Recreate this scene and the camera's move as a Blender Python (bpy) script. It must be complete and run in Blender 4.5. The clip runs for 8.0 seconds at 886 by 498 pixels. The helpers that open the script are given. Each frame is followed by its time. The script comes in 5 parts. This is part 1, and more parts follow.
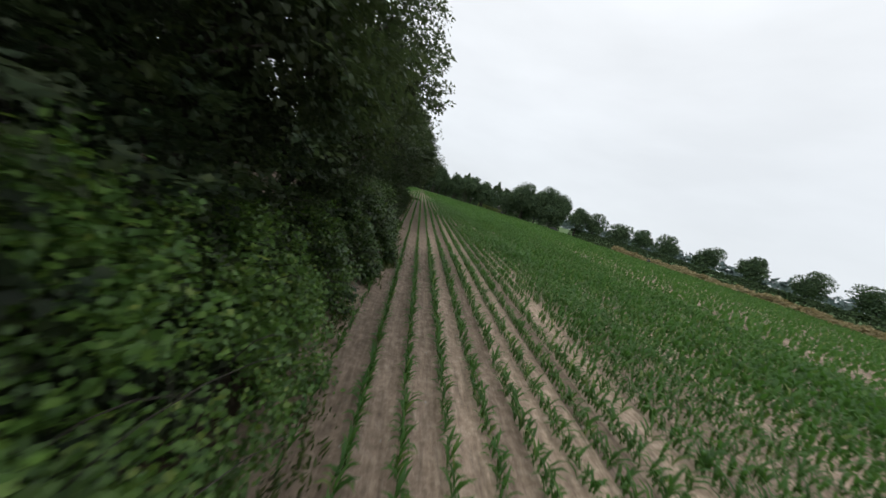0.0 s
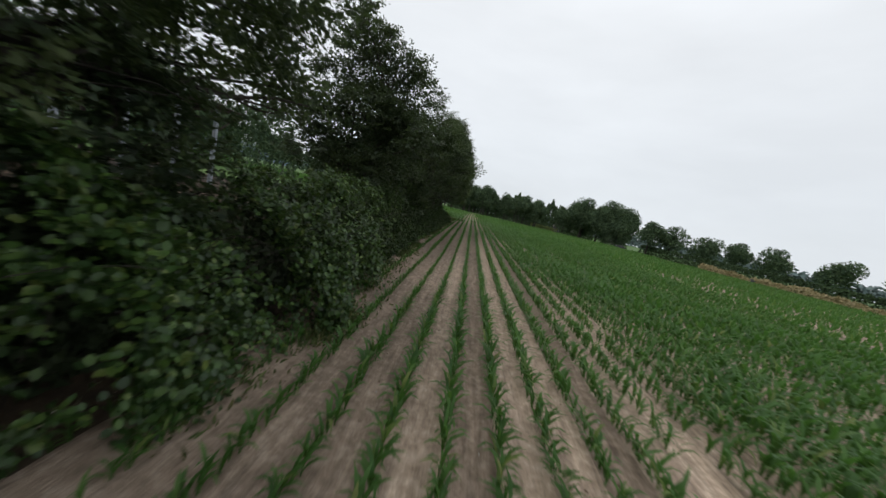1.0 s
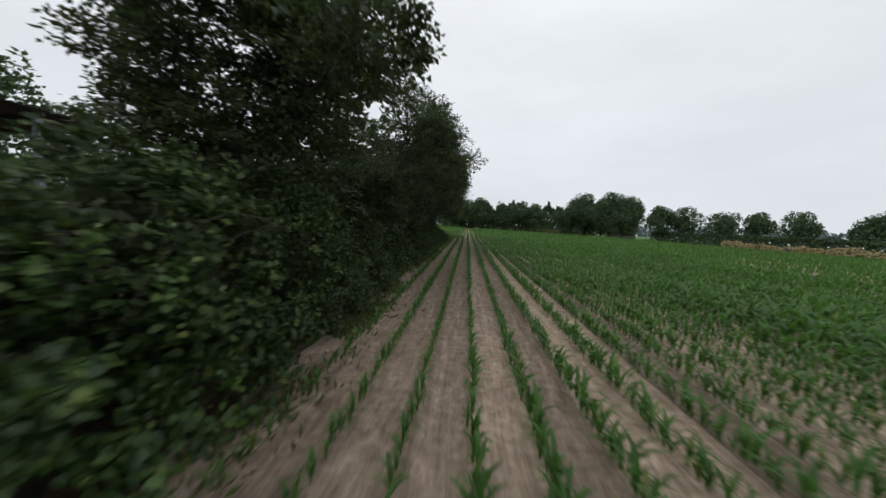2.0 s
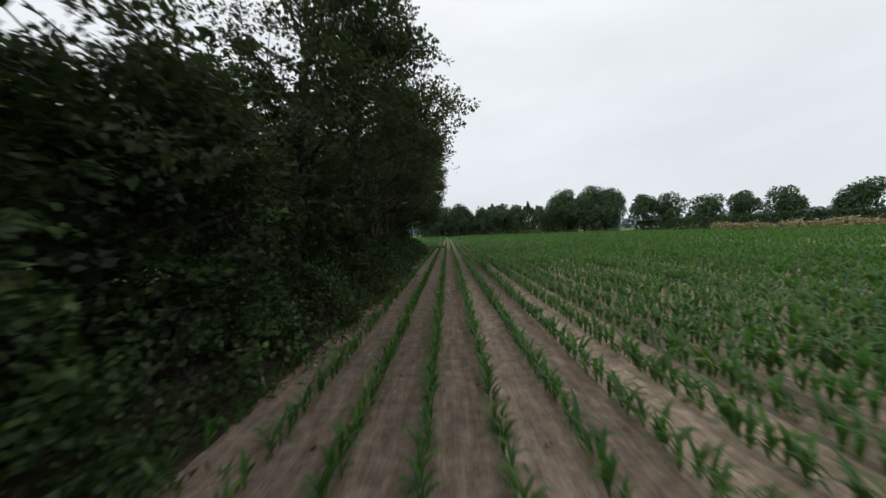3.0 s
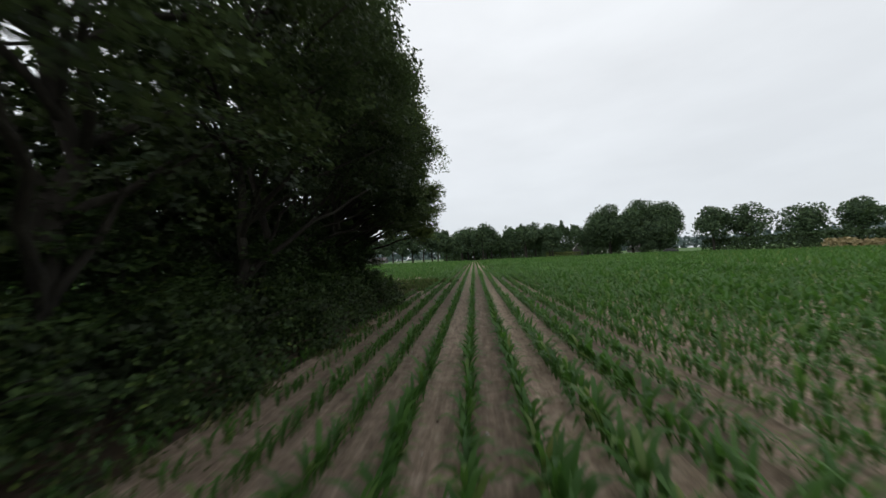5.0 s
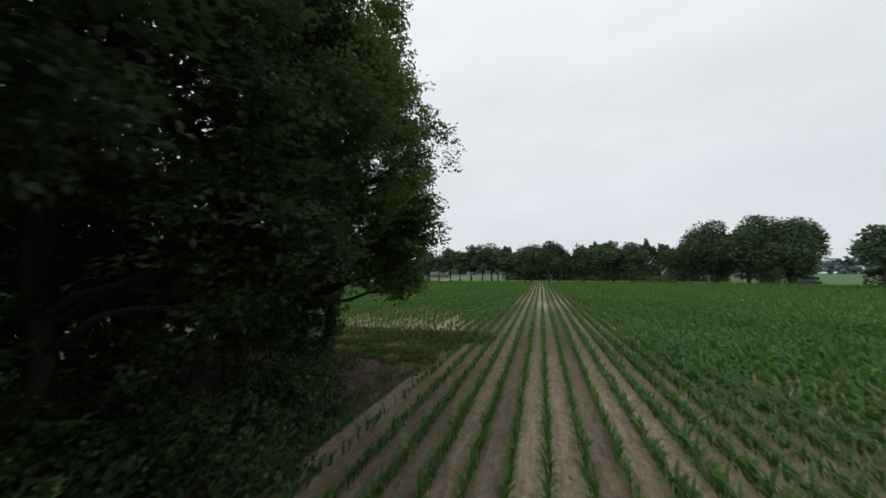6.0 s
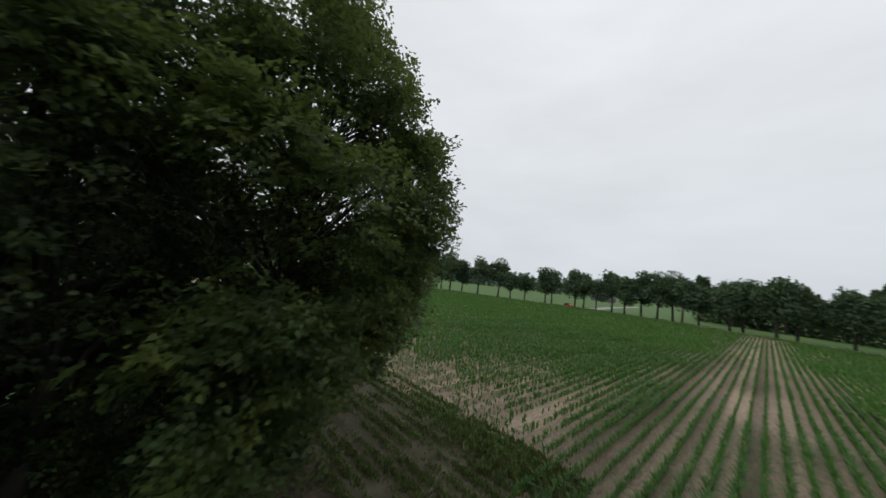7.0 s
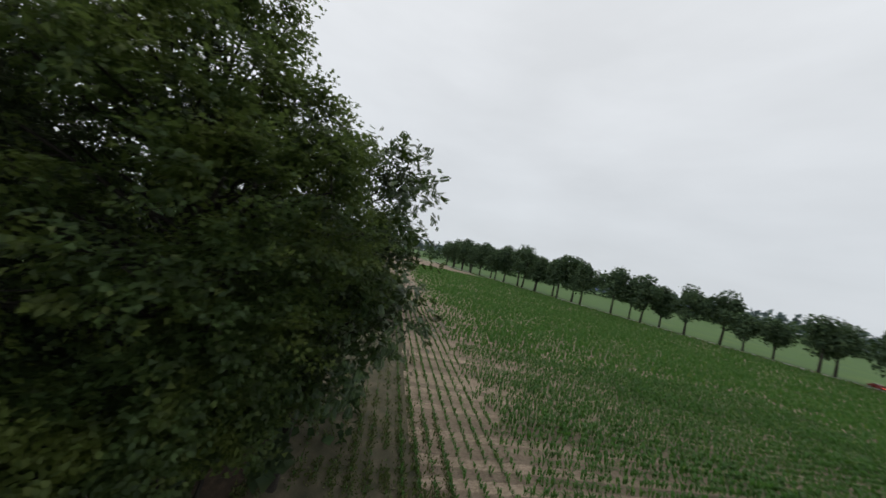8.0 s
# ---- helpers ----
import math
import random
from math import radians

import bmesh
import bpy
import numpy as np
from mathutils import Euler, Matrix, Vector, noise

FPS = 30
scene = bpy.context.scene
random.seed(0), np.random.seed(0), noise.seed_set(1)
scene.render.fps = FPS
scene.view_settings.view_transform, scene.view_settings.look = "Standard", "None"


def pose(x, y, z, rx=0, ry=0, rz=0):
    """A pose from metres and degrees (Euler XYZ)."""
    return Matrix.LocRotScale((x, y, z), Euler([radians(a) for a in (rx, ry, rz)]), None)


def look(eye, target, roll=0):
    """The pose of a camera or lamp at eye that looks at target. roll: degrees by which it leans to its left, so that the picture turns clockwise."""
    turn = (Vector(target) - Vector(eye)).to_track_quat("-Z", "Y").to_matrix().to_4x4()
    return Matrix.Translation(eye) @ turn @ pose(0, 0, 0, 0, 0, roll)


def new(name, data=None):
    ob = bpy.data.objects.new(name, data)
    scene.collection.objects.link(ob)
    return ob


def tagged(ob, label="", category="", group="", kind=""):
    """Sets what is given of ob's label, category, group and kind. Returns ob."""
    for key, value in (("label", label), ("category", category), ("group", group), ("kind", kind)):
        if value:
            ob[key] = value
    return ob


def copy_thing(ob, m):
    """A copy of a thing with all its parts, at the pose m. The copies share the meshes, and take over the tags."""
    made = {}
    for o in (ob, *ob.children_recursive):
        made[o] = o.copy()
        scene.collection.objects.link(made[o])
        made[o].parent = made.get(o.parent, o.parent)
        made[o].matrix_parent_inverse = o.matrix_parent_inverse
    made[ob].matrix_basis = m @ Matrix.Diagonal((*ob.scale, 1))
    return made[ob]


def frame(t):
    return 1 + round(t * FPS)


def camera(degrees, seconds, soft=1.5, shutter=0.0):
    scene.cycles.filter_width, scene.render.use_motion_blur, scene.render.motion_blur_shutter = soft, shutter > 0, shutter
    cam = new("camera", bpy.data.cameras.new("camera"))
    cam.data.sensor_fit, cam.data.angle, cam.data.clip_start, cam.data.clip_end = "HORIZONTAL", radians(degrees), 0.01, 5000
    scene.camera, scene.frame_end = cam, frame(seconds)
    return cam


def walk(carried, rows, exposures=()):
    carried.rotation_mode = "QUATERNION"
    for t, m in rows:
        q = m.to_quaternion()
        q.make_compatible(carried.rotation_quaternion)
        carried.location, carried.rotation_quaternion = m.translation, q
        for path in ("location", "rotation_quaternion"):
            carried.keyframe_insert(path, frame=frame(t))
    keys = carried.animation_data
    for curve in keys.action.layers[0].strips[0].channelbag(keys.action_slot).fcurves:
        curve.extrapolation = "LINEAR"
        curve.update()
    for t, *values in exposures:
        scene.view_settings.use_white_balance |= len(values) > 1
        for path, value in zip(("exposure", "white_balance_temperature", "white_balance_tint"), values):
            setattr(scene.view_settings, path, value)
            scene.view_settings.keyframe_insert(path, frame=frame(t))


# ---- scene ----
cam = camera(110.4, 8.0, shutter=0.2)
PATH = [
    (0, (-1.493, 33.76, 3.844), (-1.249, 35.713, 3.487), 17.0),
    (0.5, (-0.108, 37.303, 3.619), (-0.096, 39.274, 3.283), 15.5),
    (1, (0.399, 41.428, 3.195), (0.273, 43.402, 2.898), 13.2),
    (1.5, (0.102, 45.565, 2.844), (-0.084, 47.542, 2.607), 9.2),
    (1.7, (-0.174, 47.47, 2.696), (-0.354, 49.451, 2.486), 7.3),
    (2.8, (-0.308, 58.479, 2.055), (-0.36, 60.476, 1.96), -3.4),
    (3, (-0.466, 60.111, 2.103), (-0.498, 62.108, 2.008), -2.1),
    (3.5, (-0.439, 64.089, 1.998), (-0.441, 66.088, 1.934), -3.4),
    (4, (-0.708, 69.176, 1.765), (-0.714, 71.176, 1.736), -3.7),
    (4.5, (0.183, 73.673, 2.083), (0.102, 75.672, 2.093), -3.3),
    (4.7, (0.529, 75.8, 2.018), (0.404, 77.796, 2.049), -3.1),
    (5.8, (1.871, 86.781, 3.717), (1.381, 88.715, 3.861), -0.8),
    (6, (2.219, 88.455, 4.167), (1.616, 90.355, 4.33), -0.2),
    (6.5, (3.509, 91.728, 5.57), (2.491, 93.436, 5.78), 2.6),
    (7, (3.71, 96.096, 7.43), (2.255, 97.458, 7.601), 6.8),
    (7.5, (3.41, 100.366, 8.886), (1.614, 101.24, 8.998), 10.9),
    (8, (2.065, 104.828, 10.277), (0.091, 105.15, 10.304), 12.7),
]
walk(cam, [(t, look(eye, target, roll)) for t, eye, target, roll in PATH], exposures=[(0, 0.2), (1.0, 0.12), (1.5, 0.06), (3.5, 0.13), (4.7, 0.1), (5.8, 0.03), (7, -0.07), (8, -0.12)])
rng = np.random.default_rng(7)

# ---------------------------------------------------------------- sky and light
SUN_EL, SUN_AZ = 52.0, 215.0
world = bpy.data.worlds.new("overcast_sky")
scene.world = world
world.use_nodes = True
wt = world.node_tree
for n in list(wt.nodes):
    wt.nodes.remove(n)
w_out = wt.nodes.new("ShaderNodeOutputWorld")
w_bg = wt.nodes.new("ShaderNodeBackground")
w_sky = wt.nodes.new("ShaderNodeTexSky")
w_sky.sky_type = "NISHITA"
w_sky.sun_disc = False
w_sky.sun_elevation = radians(SUN_EL)
w_sky.sun_rotation = radians(SUN_AZ)
w_sky.air_density, w_sky.dust_density, w_sky.ozone_density = 1.0, 4.0, 1.0
w_tc = wt.nodes.new("ShaderNodeTexCoord")
w_sep = wt.nodes.new("ShaderNodeSeparateXYZ")
w_ramp = wt.nodes.new("ShaderNodeValToRGB")
w_ramp.color_ramp.elements[0].position = 0.0
w_ramp.color_ramp.elements[0].color = (0.72, 0.765, 0.81, 1)
w_ramp.color_ramp.elements[1].position = 0.75
w_ramp.color_ramp.elements[1].color = (0.90, 0.925, 0.955, 1)
w_noise = wt.nodes.new("ShaderNodeTexNoise")
w_noise.inputs["Scale"].default_value = 2.2
w_noise.inputs["Detail"].default_value = 5.0
w_noise.inputs["Roughness"].default_value = 0.5
w_map = wt.nodes.new("ShaderNodeMapping")
w_map.inputs["Scale"].default_value = (1.0, 1.0, 3.2)
w_cl = wt.nodes.new("ShaderNodeMapRange")
w_cl.inputs["From Min"].default_value = 0.3
w_cl.inputs["From Max"].default_value = 0.7
w_cl.inputs["To Min"].default_value = 0.93
w_cl.inputs["To Max"].default_value = 1.05
w_mul = wt.nodes.new("ShaderNodeMix")
w_mul.data_type = "RGBA"
w_mul.blend_type = "MULTIPLY"
w_mul.inputs["Factor"].default_value = 1.0
w_scl = wt.nodes.new("ShaderNodeMix")
w_scl.data_type = "RGBA"
w_scl.blend_type = "MULTIPLY"
w_scl.inputs["Factor"].default_value = 1.0
w_scl.inputs["B"].default_value = (0.1, 0.1, 0.1, 1)
w_mix = wt.nodes.new("ShaderNodeMix")
w_mix.data_type = "RGBA"
w_mix.inputs["Factor"].default_value = 0.94
wt.links.new(w_tc.outputs["Generated"], w_sep.inputs[0])
wt.links.new(w_sep.outputs["Z"], w_ramp.inputs["Fac"])
wt.links.new(w_tc.outputs["Generated"], w_map.inputs["Vector"])
wt.links.new(w_map.outputs["Vector"], w_noise.inputs["Vector"])
wt.links.new(w_noise.outputs["Fac"], w_cl.inputs["Value"])
wt.links.new(w_ramp.outputs["Color"], w_mul.inputs["A"])
wt.links.new(w_cl.outputs["Result"], w_mul.inputs["B"])
wt.links.new(w_sky.outputs["Color"], w_scl.inputs["A"])
wt.links.new(w_scl.outputs["Result"], w_mix.inputs["A"])
wt.links.new(w_mul.outputs["Result"], w_mix.inputs["B"])
wt.links.new(w_mix.outputs["Result"], w_bg.inputs["Color"])
w_bg.inputs["Strength"].default_value = 1.0
wt.links.new(w_bg.outputs["Background"], w_out.inputs["Surface"])

sun = new("sun", bpy.data.lights.new("sun", "SUN"))
sun.data.energy = 0.7
sun.data.angle = radians(25)
sun.data.color = (1.0, 0.96, 0.9)
_d = Vector((math.sin(radians(SUN_AZ)) * math.cos(radians(SUN_EL)), math.cos(radians(SUN_AZ)) * math.cos(radians(SUN_EL)), math.sin(radians(SUN_EL))))
sun.matrix_world = look(_d * 100, (0, 0, 0))


# ---------------------------------------------------------------- materials
def node_mat(name):
    m = bpy.data.materials.new(name)
    m.use_nodes = True
    t = m.node_tree
    for n in list(t.nodes):
        t.nodes.remove(n)
    out = t.nodes.new("ShaderNodeOutputMaterial")
    return m, t, out


def ramp(t, fac, stops):
    r = t.nodes.new("ShaderNodeValToRGB")
    e = r.color_ramp.elements
    e[0].position, e[0].color = stops[0][0], (*stops[0][1], 1)
    e[1].position, e[1].color = stops[-1][0], (*stops[-1][1], 1)
    for p, c in stops[1:-1]:
        k = e.new(p)
        k.color = (*c, 1)
    t.links.new(fac, r.inputs["Fac"])
    return r.outputs["Color"]


def tex_noise(t, vec, scale, detail=4.0, rough=0.55):
    n = t.nodes.new("ShaderNodeTexNoise")
    n.inputs["Scale"].default_value = scale
    n.inputs["Detail"].default_value = detail
    n.inputs["Roughness"].default_value = rough
    t.links.new(vec, n.inputs["Vector"])
    return n.outputs["Fac"]


def mixc(t, fac, a, b, mode="MIX"):
    m = t.nodes.new("ShaderNodeMix")
    m.data_type = "RGBA"
    m.blend_type = mode
    for val, sock in ((fac, m.inputs["Factor"]), (a, m.inputs["A"]), (b, m.inputs["B"])):
        if isinstance(val, (float, int)):
            sock.default_value = val
        elif isinstance(val, tuple):
            sock.default_value = (*val, 1)
        else:
            t.links.new(val, sock)
    return m.outputs["Result"]


def maprange(t, v, a, b, c, d):
    m = t.nodes.new("ShaderNodeMapRange")
    for k, x in (("From Min", a), ("From Max", b), ("To Min", c), ("To Max", d)):
        m.inputs[k].default_value = x
    t.links.new(v, m.inputs["Value"])
    return m.outputs["Result"]


def obj_coords(t, scale=(1, 1, 1)):
    tc = t.nodes.new("ShaderNodeTexCoord")
    mp = t.nodes.new("ShaderNodeMapping")
    mp.inputs["Scale"].default_value = scale
    t.links.new(tc.outputs["Object"], mp.inputs["Vector"])
    return mp.outputs["Vector"]


def world_coords(t, scale=(1, 1, 1)):
    g = t.nodes.new("ShaderNodeNewGeometry")
    mp = t.nodes.new("ShaderNodeMapping")
    mp.inputs["Scale"].default_value = scale
    t.links.new(g.outputs["Position"], mp.inputs["Vector"])
    return mp.outputs["Vector"]


def leaf_mat(name, stops, transl=0.3, rough=0.5, tcol=(0.10, 0.16, 0.02), patch=(0.75, 1.25), spec=0.4, fresh=None):
    """Foliage: a colour for each leaf, drift from clump to clump, light through the blade, dull gloss."""
    m, t, out = node_mat(name)
    g = t.nodes.new("ShaderNodeNewGeometry")
    col = ramp(t, g.outputs["Random Per Island"], stops)
    big = tex_noise(t, world_coords(t), 1.6, 3.0)
    col = mixc(t, 1.0, col, maprange(t, big, 0.3, 0.7, patch[0], patch[1]), "MULTIPLY")
    if fresh:
        # sprays of yellower leaves
        col = mixc(t, maprange(t, tex_noise(t, world_coords(t), 0.9, 3.0), 0.50, 0.65, 0.0, 0.8), col, fresh)
    b = t.nodes.new("ShaderNodeBsdfPrincipled")
    b.inputs["Roughness"].default_value = rough
    b.inputs["Specular IOR Level"].default_value = spec
    t.links.new(col, b.inputs["Base Color"])
    tr = t.nodes.new("ShaderNodeBsdfTranslucent")
    tr.inputs["Color"].default_value = (*tcol, 1)
    mx = t.nodes.new("ShaderNodeMixShader")
    mx.inputs[0].default_value = transl
    t.links.new(b.outputs[0], mx.inputs[1])
    t.links.new(tr.outputs[0], mx.inputs[2])
    t.links.new(mx.outputs[0], out.inputs["Surface"])
    return m


def rough_mat(name, stops, scale=3.0, fine=30.0, rough=0.85, bump=0.4, dist=0.02, metal=0.0, spec=0.3, stretch=(1, 1, 1), use_world=False):
    """A weathered surface: coarse stains, fine grain and relief."""
    m, t, out = node_mat(name)
    vec = world_coords(t, stretch) if use_world else obj_coords(t, stretch)
    n1 = tex_noise(t, vec, scale, 5.0)
    n2 = tex_noise(t, vec, fine, 4.0)
    col = ramp(t, n1, stops)
    col = mixc(t, 1.0, col, maprange(t, n2, 0.25, 0.75, 0.75, 1.25), "MULTIPLY")
    b = t.nodes.new("ShaderNodeBsdfPrincipled")
    b.inputs["Metallic"].default_value = metal
    b.inputs["Specular IOR Level"].default_value = spec
    t.links.new(col, b.inputs["Base Color"])
    t.links.new(maprange(t, n1, 0.3, 0.7, max(rough - 0.12, 0.05), min(rough + 0.1, 1.0)), b.inputs["Roughness"])
    bp = t.nodes.new("ShaderNodeBump")
    bp.inputs["Strength"].default_value = bump
    bp.inputs["Distance"].default_value = dist
    t.links.new(n2, bp.inputs["Height"])
    t.links.new(bp.outputs["Normal"], b.inputs["Normal"])
    t.links.new(b.outputs[0], out.inputs["Surface"])
    return m


ROW = 0.75


def soil_mat():
    """Dry sandy loam, dragged along the rows, paler where it crusted, with rolled strips between the rows."""
    m, t, out = node_mat("sandy_field_soil")
    vec = world_coords(t)
    drag = world_coords(t, (1.0, 0.12, 1.0))
    n_big = tex_noise(t, world_coords(t, (1, 0.25, 1)), 0.35, 3.0)
    n_drag = tex_noise(t, drag, 9.0, 5.0, 0.65)
    n_mid = tex_noise(t, vec, 5.0, 6.0, 0.7)
    n_fine = tex_noise(t, vec, 38.0, 4.0, 0.7)
    sep = t.nodes.new("ShaderNodeSeparateXYZ")
    t.links.new(vec, sep.inputs[0])
    # strips: one tone for each gap between rows
    dv = t.nodes.new("ShaderNodeMath")
    dv.operation = "DIVIDE"
    dv.inputs[1].default_value = ROW
    t.links.new(sep.outputs["X"], dv.inputs[0])
    fl = t.nodes.new("ShaderNodeMath")
    fl.operation = "FLOOR"
    t.links.new(dv.outputs[0], fl.inputs[0])
    wn = t.nodes.new("ShaderNodeTexWhiteNoise")
    wn.noise_dimensions = "1D"
    t.links.new(fl.outputs[0], wn.inputs["W"])
    col = ramp(t, n_mid, [(0.22, (0.150, 0.112, 0.082)), (0.5, (0.285, 0.219, 0.167)), (0.75, (0.440, 0.356, 0.284))])
    col = mixc(t, 1.0, col, maprange(t, n_drag, 0.28, 0.72, 0.60, 1.40), "MULTIPLY")
    col = mixc(t, 1.0, col, maprange(t, n_big, 0.3, 0.7, 0.80, 1.18), "MULTIPLY")
    # a film of seedling weeds towards the far end, paler towards the near end
    col = mixc(t, maprange(t, n_mid, 0.35, 0.7, 0.0, 0.4), col, mixc(t, maprange(t, sep.outputs["Y"], 78, 100, 0.0, 1.0), col, (0.215, 0.192, 0.120)))
    col = mixc(t, 1.0, col, maprange(t, sep.outputs["Y"], 36, 62, 1.38, 1.0), "MULTIPLY")
    col = mixc(t, 1.0, col, maprange(t, wn.outputs["Value"], 0, 1, 0.66, 1.22), "MULTIPLY")
    col = mixc(t, 1.0, col, maprange(t, n_fine, 0.3, 0.75, 0.82, 1.22), "MULTIPLY")
    b = t.nodes.new("ShaderNodeBsdfPrincipled")
    b.inputs["Roughness"].default_value = 0.95
    b.inputs["Specular IOR Level"].default_value = 0.15
    t.links.new(col, b.inputs["Base Color"])
    add = t.nodes.new("ShaderNodeMath")
    add.operation = "ADD"
    t.links.new(n_fine, add.inputs[0])
    t.links.new(n_drag, add.inputs[1])
    bp = t.nodes.new("ShaderNodeBump")
    bp.inputs["Strength"].default_value = 0.8
    bp.inputs["Distance"].default_value = 0.03
    t.links.new(add.outputs[0], bp.inputs["Height"])
    t.links.new(bp.outputs["Normal"], b.inputs["Normal"])
    t.links.new(b.outputs[0], out.inputs["Surface"])
    return m


M_SOIL = soil_mat()
M_LITTER = rough_mat("leaf_litter", [(0.25, (0.035, 0.026, 0.018)), (0.55, (0.075, 0.054, 0.036)), (0.8, (0.14, 0.10, 0.068))], 4.0, 45.0, 0.95, 0.9, 0.04, use_world=True)
M_MEADOW = rough_mat("meadow_turf", [(0.25, (0.044, 0.096, 0.022)), (0.55, (0.070, 0.135, 0.032)), (0.8, (0.125, 0.168, 0.055))], 0.05, 1.2, 0.9, 0.6, 0.1, use_world=True)
# weedy olive headland soil, also darkened for the oaks' shade over it
M_HEADLAND = rough_mat("weedy_shaded_headland_soil", [(0.3, (0.044, 0.044, 0.024)), (0.5, (0.076, 0.068, 0.041)), (0.75, (0.125, 0.106, 0.072))], 1.2, 22.0, 0.95, 0.8, 0.03, use_world=True)
M_ASPHALT = rough_mat("worn_asphalt", [(0.3, (0.22, 0.215, 0.205)), (0.7, (0.32, 0.31, 0.295))], 0.6, 25.0, 0.85, 0.3, 0.01, use_world=True)
M_BARK = rough_mat("grey_brown_bark", [(0.25, (0.016, 0.014, 0.012)), (0.55, (0.038, 0.033, 0.027)), (0.8, (0.075, 0.066, 0.056))], 5.0, 30.0, 0.9, 1.0, 0.03, stretch=(1, 1, 0.25))
M_DEADWOOD = rough_mat("bleached_dead_wood", [(0.25, (0.10, 0.086, 0.070)), (0.8, (0.23, 0.20, 0.17))], 6.0, 40.0, 0.9, 0.6, 0.01, stretch=(1, 1, 0.25))
M_OAK = leaf_mat("oak_leaf", [(0.0, (0.023, 0.038, 0.021)), (0.5, (0.031, 0.050, 0.025)), (0.92, (0.041, 0.062, 0.029)), (1.0, (0.075, 0.095, 0.040))], 0.38, 0.5, (0.098, 0.142, 0.048), (0.45, 1.7), 0.25, (0.076, 0.100, 0.032))
# brighter, yellower M_OAK: the lit look of the corner crown put into colour
M_LIT_OAK = leaf_mat("lit_oak_leaf", [(0.0, (0.028, 0.048, 0.019)), (0.5, (0.041, 0.068, 0.024)), (0.92, (0.056, 0.089, 0.029)), (1.0, (0.102, 0.126, 0.038))], 0.44, 0.5, (0.135, 0.190, 0.048), (0.4, 1.8), 0.22, (0.125, 0.155, 0.032))
# darker copy of M_OAK: shade within the belt put into the leaf colour
M_SHADE_OAK = leaf_mat("shade_dark_oak_leaf", [(0.0, (0.015, 0.026, 0.015)), (0.5, (0.021, 0.034, 0.018)), (0.92, (0.028, 0.043, 0.020)), (1.0, (0.055, 0.072, 0.028))], 0.32, 0.5, (0.075, 0.112, 0.038), (0.45, 1.7), 0.22, (0.050, 0.070, 0.022))
M_ASH = leaf_mat("locust_leaf", [(0.0, (0.024, 0.048, 0.020)), (0.6, (0.042, 0.078, 0.028)), (1.0, (0.075, 0.115, 0.035))], 0.25, 0.45)
M_BRAMBLE = leaf_mat("bramble_leaf", [(0.0, (0.017, 0.038, 0.012)), (0.5, (0.036, 0.076, 0.018)), (0.9, (0.068, 0.120, 0.026)), (1.0, (0.110, 0.145, 0.036))], 0.20, 0.42, (0.10, 0.165, 0.03), (0.5, 1.45), 0.35)
# scrub and shrub leaves darkened: shade under the oaks put into the colour
M_SHADE_SCRUB = leaf_mat("shade_dark_scrub_leaf", [(0.0, (0.014, 0.028, 0.009)), (0.55, (0.026, 0.048, 0.013)), (0.92, (0.042, 0.070, 0.018)), (1.0, (0.080, 0.110, 0.026))], 0.10, 0.55, (0.07, 0.12, 0.02), (0.5, 1.6), 0.2)
M_HORNBEAM = leaf_mat("fresh_hornbeam_leaf", [(0.0, (0.040, 0.090, 0.020)), (0.55, (0.075, 0.150, 0.032)), (0.92, (0.120, 0.210, 0.042)), (1.0, (0.190, 0.240, 0.055))], 0.3, 0.45, (0.14, 0.24, 0.03), (0.6, 1.4), 0.35)
# dark leaf for inside crowns and scrub: inner shade put into the colour
M_INNER = leaf_mat("shade_dark_inner_leaf", [(0.0, (0.018, 0.030, 0.012)), (1.0, (0.035, 0.050, 0.020))], 0.1, 0.7)
M_MAIZE = leaf_mat("maize_blade", [(0.0, (0.029, 0.074, 0.018)), (0.5, (0.045, 0.109, 0.024)), (0.9, (0.068, 0.144, 0.032)), (1.0, (0.170, 0.187, 0.060))], 0.35, 0.5, (0.115, 0.280, 0.042), (0.8, 1.2), 0.28)
M_WEED = leaf_mat("shaded_weed", [(0.0, (0.048, 0.074, 0.022)), (0.6, (0.085, 0.118, 0.034)), (1.0, (0.18, 0.17, 0.075))], 0.25, 0.6)
M_GRASS = leaf_mat("verge_grass", [(0.0, (0.06, 0.11, 0.03)), (0.6, (0.12, 0.17, 0.05)), (1.0, (0.25, 0.23, 0.10))], 0.25, 0.6)
M_STRAW = leaf_mat("ripe_tall_grass", [(0.0, (0.20, 0.17, 0.08)), (0.6, (0.34, 0.28, 0.15)), (1.0, (0.44, 0.38, 0.23))], 0.25, 0.7, (0.3, 0.25, 0.1))
# far trees and hedges: lightened and blued, haze put into the colour
M_FAR_LEAF = leaf_mat("hazed_avenue_tree_leaf", [(0.0, (0.034, 0.060, 0.036)), (0.6, (0.060, 0.098, 0.052)), (1.0, (0.094, 0.138, 0.064))], 0.18, 0.65, (0.08, 0.14, 0.03), (0.7, 1.3), 0.15)
M_HEDGE = leaf_mat("hazed_clipped_hedge_leaf", [(0.0, (0.028, 0.050, 0.024)), (1.0, (0.054, 0.088, 0.038))], 0.12, 0.65, (0.08, 0.13, 0.03), (0.7, 1.3), 0.12)
M_PALEHEDGE = leaf_mat("yellow_green_hedge_leaf", [(0.0, (0.09, 0.12, 0.03)), (1.0, (0.20, 0.22, 0.06))], 0.15, 0.6)
